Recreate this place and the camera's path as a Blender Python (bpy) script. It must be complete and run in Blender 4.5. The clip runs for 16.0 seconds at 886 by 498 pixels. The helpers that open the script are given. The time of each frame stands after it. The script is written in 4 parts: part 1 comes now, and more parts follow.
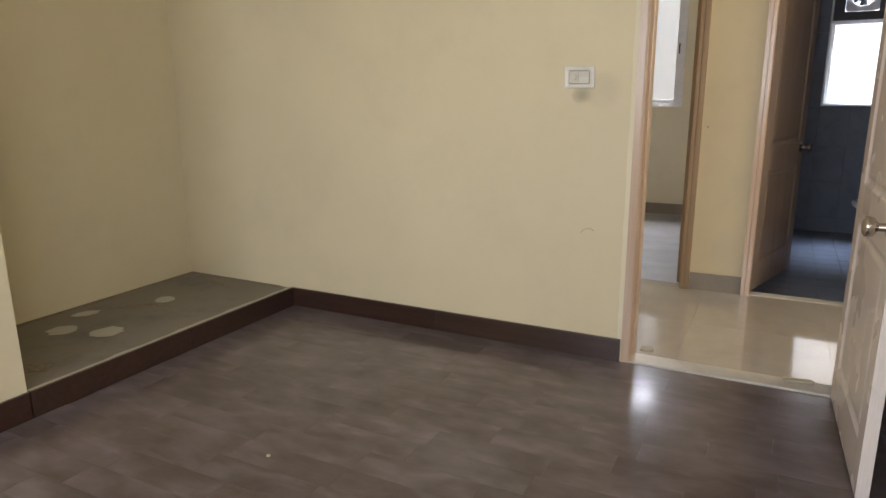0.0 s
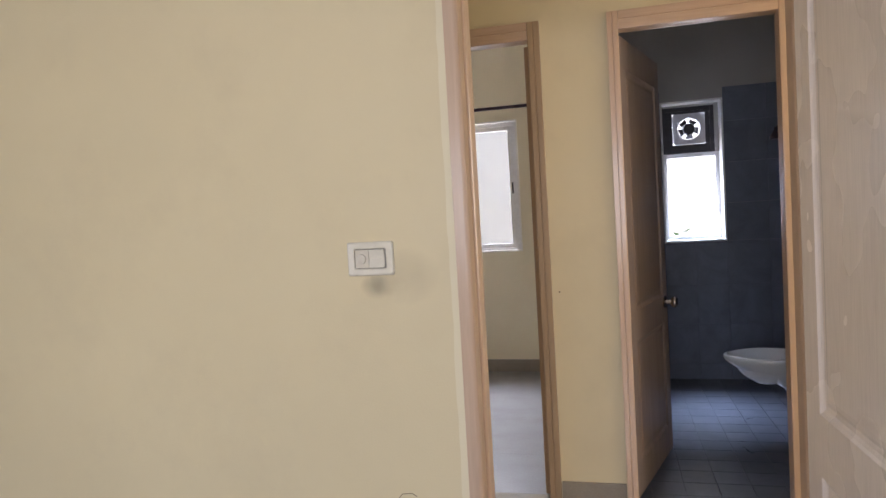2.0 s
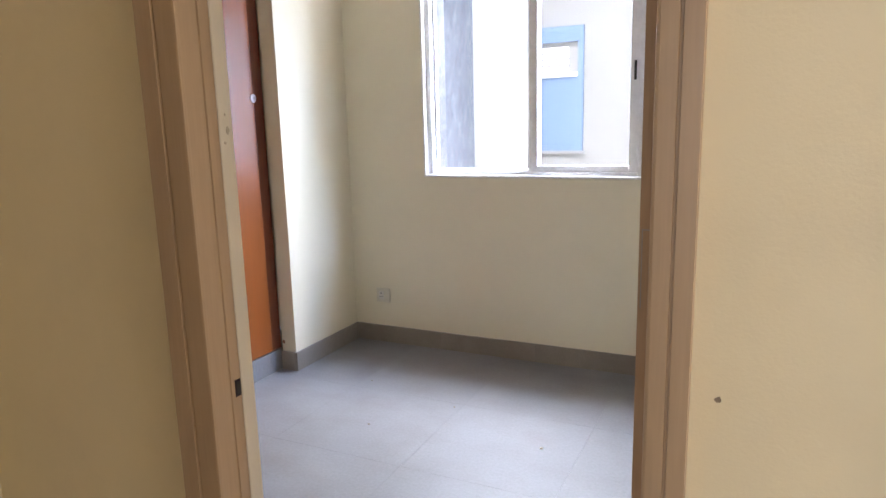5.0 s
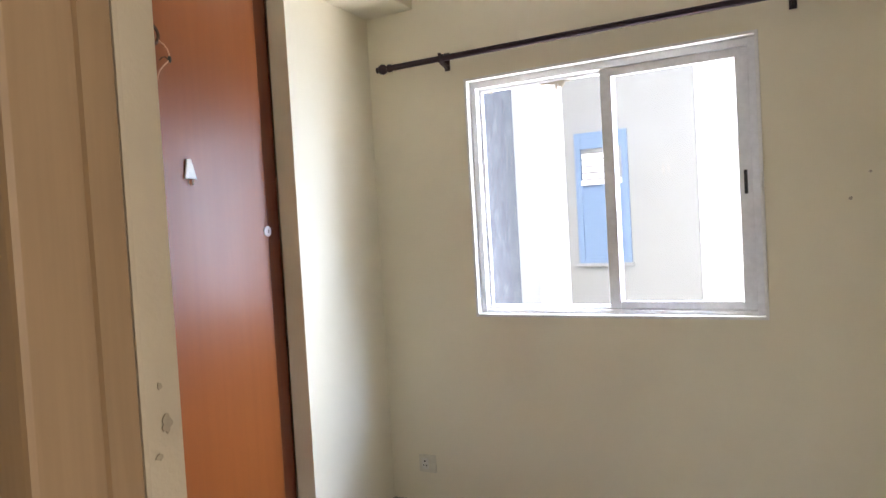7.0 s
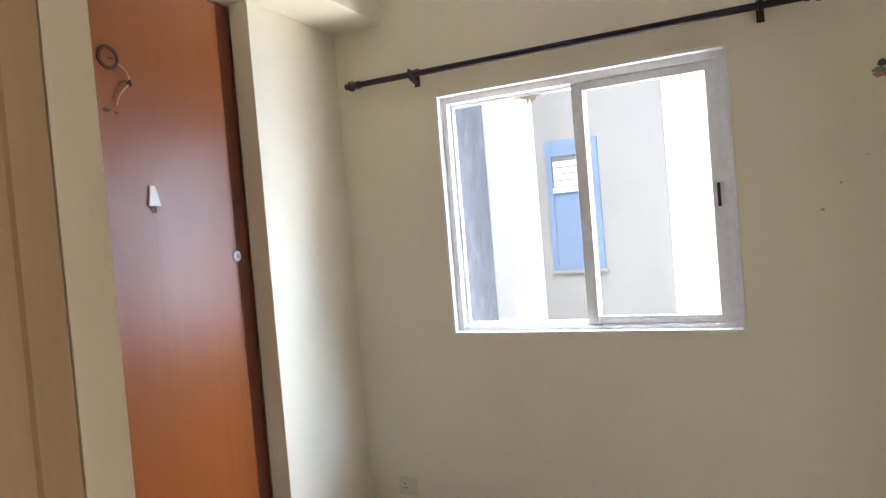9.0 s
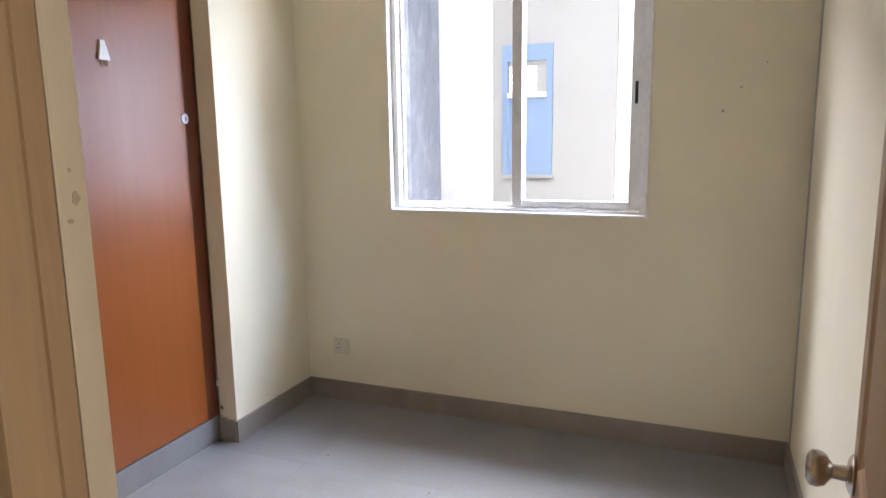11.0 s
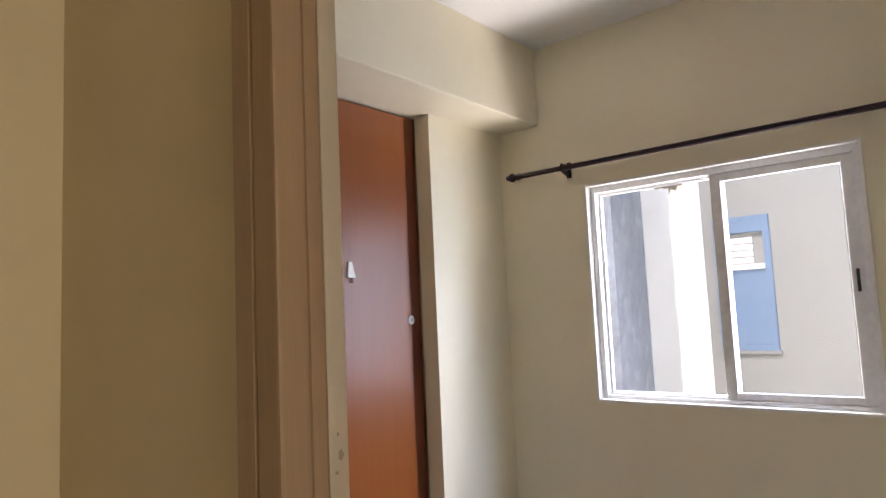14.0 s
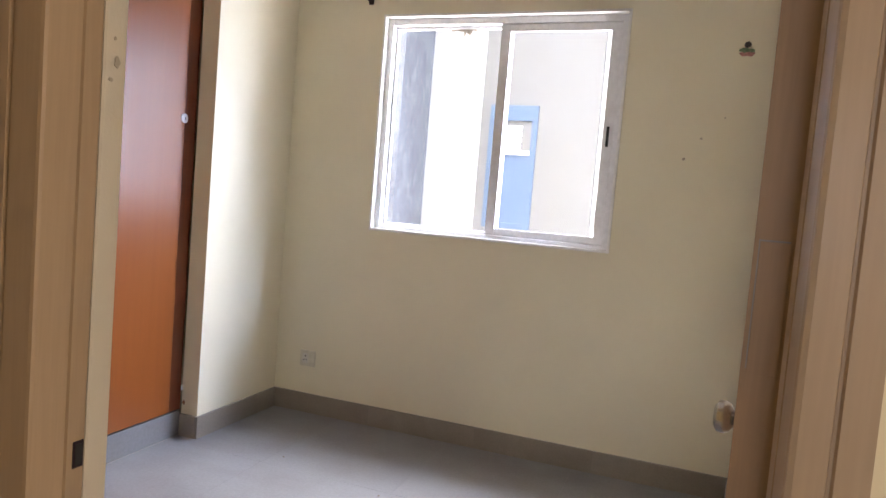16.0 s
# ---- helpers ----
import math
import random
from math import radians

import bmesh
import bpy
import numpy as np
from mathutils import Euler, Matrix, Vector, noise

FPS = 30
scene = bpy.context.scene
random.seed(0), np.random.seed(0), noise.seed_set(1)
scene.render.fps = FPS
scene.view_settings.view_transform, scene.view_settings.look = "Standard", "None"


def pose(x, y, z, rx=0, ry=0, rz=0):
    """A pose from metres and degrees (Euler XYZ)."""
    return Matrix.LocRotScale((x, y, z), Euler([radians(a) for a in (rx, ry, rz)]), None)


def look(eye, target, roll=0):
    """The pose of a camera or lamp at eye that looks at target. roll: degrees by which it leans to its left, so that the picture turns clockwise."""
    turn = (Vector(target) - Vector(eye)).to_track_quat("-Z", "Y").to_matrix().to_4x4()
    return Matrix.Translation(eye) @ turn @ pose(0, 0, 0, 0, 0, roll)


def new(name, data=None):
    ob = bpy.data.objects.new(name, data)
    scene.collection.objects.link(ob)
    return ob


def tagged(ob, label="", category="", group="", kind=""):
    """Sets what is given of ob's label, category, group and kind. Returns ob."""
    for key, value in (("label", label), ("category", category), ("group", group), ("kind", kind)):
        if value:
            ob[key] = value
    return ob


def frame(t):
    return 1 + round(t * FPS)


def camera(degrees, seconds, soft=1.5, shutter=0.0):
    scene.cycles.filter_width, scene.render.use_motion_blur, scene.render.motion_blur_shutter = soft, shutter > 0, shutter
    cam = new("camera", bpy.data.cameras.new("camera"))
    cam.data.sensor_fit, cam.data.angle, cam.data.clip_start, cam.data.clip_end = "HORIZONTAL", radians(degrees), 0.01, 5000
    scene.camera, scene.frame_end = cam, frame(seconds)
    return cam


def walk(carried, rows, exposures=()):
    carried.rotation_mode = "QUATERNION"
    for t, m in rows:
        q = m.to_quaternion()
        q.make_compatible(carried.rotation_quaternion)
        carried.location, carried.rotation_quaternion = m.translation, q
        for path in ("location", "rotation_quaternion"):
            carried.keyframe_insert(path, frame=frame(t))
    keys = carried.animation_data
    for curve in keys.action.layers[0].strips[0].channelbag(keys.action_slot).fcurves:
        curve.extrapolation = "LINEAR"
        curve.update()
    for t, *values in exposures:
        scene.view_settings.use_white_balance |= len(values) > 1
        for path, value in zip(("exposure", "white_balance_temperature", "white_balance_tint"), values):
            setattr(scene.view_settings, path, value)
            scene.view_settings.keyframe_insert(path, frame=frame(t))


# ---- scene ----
cam = camera(67.9, 16.0)
PATH = [
    (0, (0.127, 1.614, 1.137), (-0.763, 3.343, 0.672), -0.4),
    (0.5, (0.151, 1.722, 1.167), (-0.572, 3.546, 0.779), -1.0),
    (1, (0.141, 2.002, 1.225), (-0.506, 3.882, 0.999), -2.2),
    (1.5, (0.074, 2.315, 1.273), (-0.512, 4.225, 1.171), -2.7),
    (2, (-0.027, 2.709, 1.283), (-0.526, 4.644, 1.191), -3.3),
    (2.5, (-0.042, 3.139, 1.263), (-0.473, 5.088, 1.129), -3.3),
    (3, (-0.097, 3.542, 1.251), (-0.51, 5.491, 1.074), -2.9),
    (3.5, (-0.127, 3.906, 1.274), (-0.592, 5.837, 1.039), -2.5),
    (4, (-0.129, 4.241, 1.26), (-0.802, 6.094, 0.925), -2.2),
    (4.2, (-0.145, 4.351, 1.266), (-0.884, 6.171, 0.889), -1.7),
    (6.5, (-0.521, 5.3, 1.28), (-1.487, 7.026, 0.982), -2.58),
    (7, (-0.68, 5.341, 1.395), (-1.596, 7.118, 1.329), -3.31),
    (7.5, (-0.722, 5.37, 1.476), (-1.576, 7.178, 1.526), -4.64),
    (8, (-0.709, 5.39, 1.474), (-1.545, 7.205, 1.556), -5.58),
    (8.5, (-0.7, 5.386, 1.486), (-1.546, 7.198, 1.543), -5.72),
    (9, (-0.705, 5.38, 1.451), (-1.546, 7.194, 1.395), -4.78),
    (9.5, (-0.697, 5.356, 1.36), (-1.503, 7.16, 1.052), -2.82),
    (12, (-0.403, 5.119, 1.318), (-1.13, 6.954, 0.995), -0.7),
    (12.5, (-0.395, 5.104, 1.41), (-1.207, 6.931, 1.363), -1.4),
    (13, (-0.382, 5.096, 1.417), (-1.332, 6.853, 1.5), -2.0),
    (13.5, (-0.375, 5.087, 1.436), (-1.513, 6.725, 1.578), -2.5),
    (14, (-0.399, 5.074, 1.447), (-1.668, 6.608, 1.639), -2.6),
    (14.5, (-0.418, 5.069, 1.453), (-1.654, 6.637, 1.569), -3.0),
    (15, (-0.429, 5.092, 1.374), (-1.488, 6.787, 1.304), -2.7),
    (15.5, (-0.427, 5.102, 1.264), (-1.252, 6.912, 1.059), 0.3),
    (15.6, (-0.421, 5.099, 1.23), (-1.221, 6.92, 1.023), 1.1),
    (16, (-0.421, 5.056, 1.136), (-1.107, 6.93, 1.005), 4.7),
]
EXPOSURES = [(0, 0.74, 6500, 15), (0.5, 0.74, 6500, 15), (1.0, 0.84, 6500, 16), (1.5, 0.86, 6300, 19), (2.0, 0.81, 6250, 20), (2.5, 0.80, 5850, 18), (3.3, 0.82, 5800, 17), (4.0, 1.27, 5800, 18), (4.2, 1.27, 5800, 18), (6.5, 1.24, 6350, 19), (7.2, 1.08, 6100, 16), (8.0, 1.04, 6100, 16), (9.7, 1.02, 6100, 16), (12.0, 1.17, 6300, 19), (13.0, 1.18, 6300, 19), (14.0, 0.66, 6500, 20), (14.5, 0.62, 6500, 20), (15.0, 0.92, 6500, 20), (16, 1.15, 6300, 20)]
walk(cam, [(t, look(eye, target, roll)) for t, eye, target, roll in PATH], EXPOSURES)

# world, sun, large lights
SUN_EL, SUN_AZ = radians(52), radians(165)
world = bpy.data.worlds.new("sky")
scene.world = world
world.use_nodes = True
wn = world.node_tree.nodes
sky = wn.new("ShaderNodeTexSky")
sky.sky_type, sky.sun_disc, sky.sun_elevation, sky.sun_rotation = "NISHITA", False, SUN_EL, SUN_AZ
world.node_tree.links.new(sky.outputs[0], wn["Background"].inputs[0])
wn["Background"].inputs[1].default_value = 0.115
sun = new("sun", bpy.data.lights.new("sun", "SUN"))
sun.data.energy, sun.data.angle, sun.data.color = 2.15, radians(0.5), (1.0, 0.95, 0.88)
sun.matrix_world = look((math.sin(SUN_AZ) * math.cos(SUN_EL) * 30, math.cos(SUN_AZ) * math.cos(SUN_EL) * 30, math.sin(SUN_EL) * 30), (0, 0, 0))


def area_lamp(name, m, sx, sy, watts, color=(0.9, 0.95, 1.0)):
    ob = new(name, bpy.data.lights.new(name, "AREA"))
    ob.data.shape, ob.data.size, ob.data.size_y, ob.data.energy, ob.data.color = "RECTANGLE", sx, sy, watts, color
    ob.matrix_world = m
    return ob


area_lamp("bedroom_window_light", look((-0.62, -0.56, 1.45), (-1.0, 3.0, 1.0)), 1.9, 1.2, 38.5)
# added fill for the dim recess wall; no window is known here
area_lamp("bedroom_side_window_light", look((0.54, 0.75, 1.45), (-2.5, 2.2, 0.9)), 1.1, 1.1, 13)
# added warm fill for the lobby, set before an unseen blank end wall
area_lamp("hall_window_light", look((2.9, 5.0, 1.5), (0.0, 5.0, 1.3)), 0.9, 1.1, 23, (1.0, 0.92, 0.77))
# lamps outside, kept out of view, stand in for sky and bounced daylight
area_lamp("small_bedroom_sky_light", look((-0.12, 9.2, 1.6), (-0.12, 7.0, 1.6)), 1.1, 2.4, 80, (0.70, 0.83, 1.0))
area_lamp("small_bedroom_upper_sky_light", look((-1.45, 8.95, 2.72), (-1.0, 5.7, 0.6)), 1.9, 0.75, 160, (0.88, 0.93, 1.0))
area_lamp("ground_bounce_light", look((-0.45, 9.0, -0.2), (-0.45, 7.2, 2.0)), 3.5, 0.9, 155, (1.0, 0.96, 0.90))
area_lamp("bathroom_sky_light", look((0.58, 8.9, 2.9), (0.58, 7.4, 0.6)), 0.7, 0.8, 130, (0.58, 0.73, 1.0)).data.spread = radians(112)


# materials
def material(name):
    m = bpy.data.materials.new(name)
    m.use_nodes = True
    return m, m.node_tree.nodes, m.node_tree.links, m.node_tree.nodes["Principled BSDF"]


def coords(n, l, scale=(1, 1, 1), random_shift=False):
    tc = n.new("ShaderNodeNewGeometry")
    mp = n.new("ShaderNodeMapping")
    mp.inputs["Scale"].default_value = scale
    l.new(tc.outputs["Position"], mp.inputs["Vector"])
    if random_shift:
        oi = n.new("ShaderNodeObjectInfo")
        mul = n.new("ShaderNodeMath")
        mul.operation = "MULTIPLY"
        mul.inputs[1].default_value = 37.0
        l.new(oi.outputs["Random"], mul.inputs[0])
        cmb = n.new("ShaderNodeCombineXYZ")
        for k in range(3):
            l.new(mul.outputs[0], cmb.inputs[k])
        l.new(cmb.outputs[0], mp.inputs["Location"])
    return mp.outputs[0]


def noise_tex(n, l, vec, scale, detail=4.0, rough=0.55, distortion=0.0):
    t = n.new("ShaderNodeTexNoise")
    t.inputs["Scale"].default_value, t.inputs["Detail"].default_value = scale, detail
    t.inputs["Roughness"].default_value, t.inputs["Distortion"].default_value = rough, distortion
    l.new(vec, t.inputs["Vector"])
    return t.outputs["Fac"]


def ramp(n, l, fac, stops):
    r = n.new("ShaderNodeValToRGB")
    e = r.color_ramp.elements
    e[0].position, e[0].color = stops[0][0], (*stops[0][1], 1)
    e[1].position, e[1].color = stops[-1][0], (*stops[-1][1], 1)
    for p, c in stops[1:-1]:
        k = e.new(p)
        k.color = (*c, 1)
    l.new(fac, r.inputs[0])
    return r.outputs[0]


def mix(n, l, fac, a, b, mode="MIX"):
    m = n.new("ShaderNodeMix")
    m.data_type, m.blend_type = "RGBA", mode
    for sock, val in ((m.inputs[0], fac), (m.inputs[6], a), (m.inputs[7], b)):
        if isinstance(val, (int, float)):
            sock.default_value = val
        elif isinstance(val, tuple):
            sock.default_value = (*val, 1)
        else:
            l.new(val, sock)
    return m.outputs[2]


def bump(n, l, bsdf, height, strength, distance=0.002):
    b = n.new("ShaderNodeBump")
    b.inputs["Strength"].default_value, b.inputs["Distance"].default_value = strength, distance
    l.new(height, b.inputs["Height"])
    l.new(b.outputs[0], bsdf.inputs["Normal"])


def span(n, l, fac, lo, hi):
    m = n.new("ShaderNodeMapRange")
    m.clamp = False
    m.inputs["From Min"].default_value, m.inputs["From Max"].default_value = 0.0, 1.0
    m.inputs["To Min"].default_value, m.inputs["To Max"].default_value = lo, hi
    l.new(fac, m.inputs["Value"])
    return m.outputs[0]


def paint(name, base, dirt, rough=0.55, smudge=0.55):
    m, n, l, b = material(name)
    v = coords(n, l)
    big = noise_tex(n, l, v, 1.3, 5, 0.6)
    fine = noise_tex(n, l, v, 190, 3, 0.6)
    mid = noise_tex(n, l, v, 3.2, 7, 0.68)
    tone = ramp(n, l, big, [(0.3, tuple(c * 0.93 for c in base)), (0.7, base)])
    spot = ramp(n, l, mid, [(0.50, (0, 0, 0)), (0.85, (1, 1, 1))])
    sc = n.new("ShaderNodeMath")
    sc.operation = "MULTIPLY"
    sc.inputs[1].default_value = smudge
    l.new(spot, sc.inputs[0])
    l.new(mix(n, l, sc.outputs[0], tone, dirt), b.inputs["Base Color"])
    l.new(span(n, l, mid, rough - 0.06, rough + 0.1), b.inputs["Roughness"])
    add = n.new("ShaderNodeMath")
    add.operation = "MULTIPLY_ADD"
    add.inputs[1].default_value = 1.4
    l.new(mid, add.inputs[0])
    l.new(fine, add.inputs[2])
    bump(n, l, b, add.outputs[0], 0.28, 0.0016)
    return m


def grained(name, dark, light, rough=0.3, axis="z", coat=0.3, grain=1.0, vary=0.0, metallic=0.0, relief=0.05, fine=0.94):
    m, n, l, b = material(name)
    sc = {"z": (14, 14, 0.7), "x": (0.7, 14, 14), "y": (14, 0.7, 14)}[axis]
    v = coords(n, l, sc, vary > 0)
    g1 = noise_tex(n, l, v, 3.2 * grain, 6, 0.6, 0.6)
    g2 = noise_tex(n, l, v, 18 * grain, 3, 0.5)
    col = ramp(n, l, g1, [(0.3, dark), (0.7, light)])
    fine = ramp(n, l, g2, [(0.35, (fine,) * 3), (0.65, (1.03, 1.03, 1.03))])
    col = mix(n, l, 1.0, col, fine, "MULTIPLY")
    if vary > 0:
        oi = n.new("ShaderNodeObjectInfo")
        tone = ramp(n, l, oi.outputs["Random"], [(0.0, (1 - vary,) * 3), (1.0, (1 + vary * 0.8,) * 3)])
        col = mix(n, l, 1.0, col, tone, "MULTIPLY")
    l.new(col, b.inputs["Base Color"])
    l.new(span(n, l, noise_tex(n, l, coords(n, l), 2.5, 3), rough - 0.02, rough + 0.05), b.inputs["Roughness"])
    b.inputs["Coat Weight"].default_value = coat
    b.inputs["Coat Roughness"].default_value = 0.15
    b.inputs["Metallic"].default_value = metallic
    bump(n, l, b, g2, relief, 0.001)
    return m


def plain(name, base, rough=0.4, metallic=0.0, variation=0.06, coat=0.0, scale=40):
    m, n, l, b = material(name)
    v = coords(n, l)
    f = noise_tex(n, l, v, scale, 4)
    l.new(ramp(n, l, f, [(0.3, tuple(c * (1 - variation) for c in base)), (0.7, tuple(min(1, c * (1 + variation)) for c in base))]), b.inputs["Base Color"])
    l.new(span(n, l, noise_tex(n, l, v, scale * 0.4, 4), max(0.02, rough - 0.05), rough + 0.07), b.inputs["Roughness"])
    b.inputs["Metallic"].default_value, b.inputs["Coat Weight"].default_value = metallic, coat
    bump(n, l, b, f, 0.05, 0.0005)
    return m


def tiled(name, base, vein, rough=0.12, scale=3.0, vary=0.05, stain=None, bumpy=0.02):
    m, n, l, b = material(name)
    v = coords(n, l, (1, 1, 1), True)
    w = coords(n, l)
    f = noise_tex(n, l, v, scale, 8, 0.62, 0.8)
    speck = noise_tex(n, l, w, 140, 2, 0.5)
    col = ramp(n, l, f, [(0.32, vein), (0.62, base)])
    col = mix(n, l, 1.0, col, ramp(n, l, speck, [(0.3, (0.93, 0.93, 0.93)), (0.7, (1.05, 1.05, 1.05))]), "MULTIPLY")
    oi = n.new("ShaderNodeObjectInfo")
    col = mix(n, l, 1.0, col, ramp(n, l, oi.outputs["Random"], [(0.0, (1 - vary,) * 3), (1.0, (1 + vary,) * 3)]), "MULTIPLY")
    dust_and_sheen = noise_tex(n, l, w, 2.3, 7, 0.68)
    if stain:
        col = mix(n, l, ramp(n, l, dust_and_sheen, [(0.5, (0, 0, 0)), (0.75, (0.5, 0.5, 0.5))]), col, stain)
    l.new(col, b.inputs["Base Color"])
    l.new(span(n, l, dust_and_sheen, rough * 0.7, rough * 1.9), b.inputs["Roughness"])
    bump(n, l, b, f, bumpy * 5, 0.001)
    return m


M_WALL = paint("cream_wall_paint", (0.73, 0.64, 0.43), (0.60, 0.52, 0.36), 0.55, 0.5)
M_WALLB = paint("pale_cream_wall_paint", (0.845, 0.785, 0.605), (0.75, 0.69, 0.53), 0.55, 0.5)
M_CEIL = paint("white_ceiling_paint", (0.80, 0.79, 0.76), (0.62, 0.60, 0.55), 0.7, 0.3)
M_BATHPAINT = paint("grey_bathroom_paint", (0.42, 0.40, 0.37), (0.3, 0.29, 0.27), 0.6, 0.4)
M_FRAME = grained("beige_pink_door_frame_paint", (0.50, 0.355, 0.255), (0.565, 0.415, 0.305), 0.3, "z", 0.3, relief=0.06, fine=0.975)
M_FRAMEH = grained("beige_pink_door_head_paint", (0.50, 0.355, 0.255), (0.565, 0.415, 0.305), 0.3, "x", 0.3, fine=0.975)
M_LEAF = grained("pale_pink_moulded_door_skin", (0.80, 0.725, 0.69), (0.84, 0.765, 0.73), 0.26, "z", 0.4, 1.0, relief=0.03)
# besides weathering, this brown holds the dark bathroom's shade
M_BATHLEAF = grained("weathered_shaded_brown_door_skin", (0.235, 0.18, 0.15), (0.32, 0.25, 0.212), 0.4, "z", 0.1, 0.5)
M_WARD = grained("orange_brown_wardrobe_laminate", (0.250, 0.068, 0.013), (0.288, 0.084, 0.018), 0.32, "z", 0.16, 0.18, fine=0.985)
M_WARD.node_tree.nodes["Principled BSDF"].inputs["Coat Roughness"].default_value = 0.28
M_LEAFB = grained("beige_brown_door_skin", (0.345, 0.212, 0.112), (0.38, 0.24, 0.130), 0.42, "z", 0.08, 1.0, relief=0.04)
M_WARDD = grained("dark_maroon_carcass_and_shade", (0.13, 0.030, 0.012), (0.18, 0.045, 0.018), 0.4, "z", 0.2, 0.5)
M_CUPD = grained("dark_brown_cupboard_laminate", (0.060, 0.034, 0.022), (0.085, 0.048, 0.032), 0.35, "z", 0.2, 0.5)


def laminate():
    m, n, l, b = material("grey_brown_laminate_plank")
    v = coords(n, l, (2.6, 5, 5), True)
    w = coords(n, l)
    g = noise_tex(n, l, v, 2.2, 4, 0.5, 0.3)
    streak = noise_tex(n, l, coords(n, l, (4, 60, 60), True), 3.0, 4, 0.6)
    dust_and_sheen = noise_tex(n, l, w, 1.7, 5, 0.6)
    wear = noise_tex(n, l, w, 6.0, 3, 0.5)
    col = ramp(n, l, g, [(0.30, (0.082, 0.060, 0.055)), (0.5, (0.120, 0.094, 0.092)), (0.72, (0.185, 0.155, 0.165))])
    col = mix(n, l, 1.0, col, ramp(n, l, streak, [(0.35, (0.95, 0.95, 0.95)), (0.65, (1.03, 1.03, 1.03))]), "MULTIPLY")
    oi = n.new("ShaderNodeObjectInfo")
    col = mix(n, l, 1.0, col, ramp(n, l, oi.outputs["Random"], [(0.0, (0.88, 0.87, 0.86)), (0.5, (1.0, 0.98, 0.98)), (1.0, (1.13, 1.12, 1.15))]), "MULTIPLY")
    # pale violet patches: dust, and window sheen painted into the plank colour
    col = mix(n, l, ramp(n, l, dust_and_sheen, [(0.50, (0, 0, 0)), (0.72, (0.50, 0.50, 0.50))]), col, (0.25, 0.225, 0.245))
    l.new(col, b.inputs["Base Color"])
    l.new(span(n, l, wear, 0.24, 0.40), b.inputs["Roughness"])
    b.inputs["Coat Weight"].default_value, b.inputs["Coat Roughness"].default_value = 0.42, 0.11
    bump(n, l, b, streak, 0.04, 0.0006)
    return m


M_PLANK = laminate()
M_SKIRTA = grained("dark_maroon_wood_skirting", (0.030, 0.014, 0.010), (0.055, 0.025, 0.017), 0.3, "x", 0.3)
M_TILE = tiled("beige_vitrified_tile", (0.50, 0.46, 0.40), (0.44, 0.40, 0.345), 0.05, 3.0, 0.03, (0.34, 0.31, 0.27))
M_TILE.node_tree.nodes["Principled BSDF"].inputs["Coat Weight"].default_value = 0.8
M_TILE.node_tree.nodes["Principled BSDF"].inputs["Coat Roughness"].default_value = 0.03


def dusty_tile(name, base, grime, pale, rough):
    """Unwashed tile: a cloudy base, grime in soft patches, pale dried splashes and fine grit."""
    m, n, l, b = material(name)
    w = coords(n, l)
    cloud = noise_tex(n, l, w, 1.6, 3, 0.5)
    patch = noise_tex(n, l, coords(n, l, (1.0, 1.4, 1.0)), 4.5, 3, 0.5)
    grit = noise_tex(n, l, w, 85, 3, 0.6)
    col = ramp(n, l, cloud, [(0.3, tuple(c * 0.9 for c in base)), (0.7, tuple(c * 1.06 for c in base))])
    col = mix(n, l, ramp(n, l, patch, [(0.42, (0, 0, 0)), (0.85, (0.40, 0.40, 0.40))]), col, grime)
    col = mix(n, l, ramp(n, l, cloud, [(0.20, (0.4, 0.4, 0.4)), (0.48, (0, 0, 0))]), col, pale)
    col = mix(n, l, 1.0, col, ramp(n, l, grit, [(0.3, (0.90, 0.90, 0.90)), (0.7, (1.06, 1.06, 1.06))]), "MULTIPLY")
    l.new(col, b.inputs["Base Color"])
    l.new(span(n, l, patch, rough * 0.75, rough * 1.6), b.inputs["Roughness"])
    return m


M_TILEB = dusty_tile("pale_grey_vitrified_tile", (0.235, 0.234, 0.240), (0.165, 0.148, 0.125), (0.30, 0.30, 0.31), 0.30)
M_SKIRT = tiled("grey_brown_tile_skirting", (0.30, 0.265, 0.22), (0.25, 0.22, 0.185), 0.3, 4.0, 0.03)
M_BATHTILE = tiled("slate_blue_wall_tile", (0.15, 0.168, 0.215), (0.11, 0.125, 0.165), 0.34, 5.0, 0.06, None, 0.05)
M_BATHFLOOR = tiled("slate_floor_tile", (0.115, 0.122, 0.148), (0.08, 0.086, 0.105), 0.25, 6.0, 0.09, (0.25, 0.25, 0.25), 0.08)
M_GROUT = plain("grey_grout", (0.42, 0.39, 0.345), 0.8)
M_DARKGROUT = plain("dark_grout", (0.10, 0.106, 0.128), 0.8)
M_SCREED = paint("bare_grey_screed", (0.235, 0.205, 0.16), (0.10, 0.088, 0.07), 0.85, 0.95)
M_PATCH = paint("pale_plaster_patch", (0.50, 0.46, 0.36), (0.38, 0.34, 0.27), 0.8, 0.4)
M_MARBLE = tiled("white_marble_threshold", (0.62, 0.60, 0.54), (0.48, 0.46, 0.41), 0.3, 6.0, 0.02)
M_GREYCIS = plain("dark_grey_cistern_plastic", (0.12, 0.125, 0.14), 0.3)
M_STEEL = plain("brushed_steel", (0.52, 0.47, 0.42), 0.22, 1.0)
M_CHROME = plain("chrome", (0.75, 0.76, 0.78), 0.08, 1.0)
M_PLASTIC = plain("white_switch_plastic", (0.72, 0.69, 0.61), 0.28)
M_GAP = plain("shaded_plastic_gap", (0.30, 0.28, 0.25), 0.6)
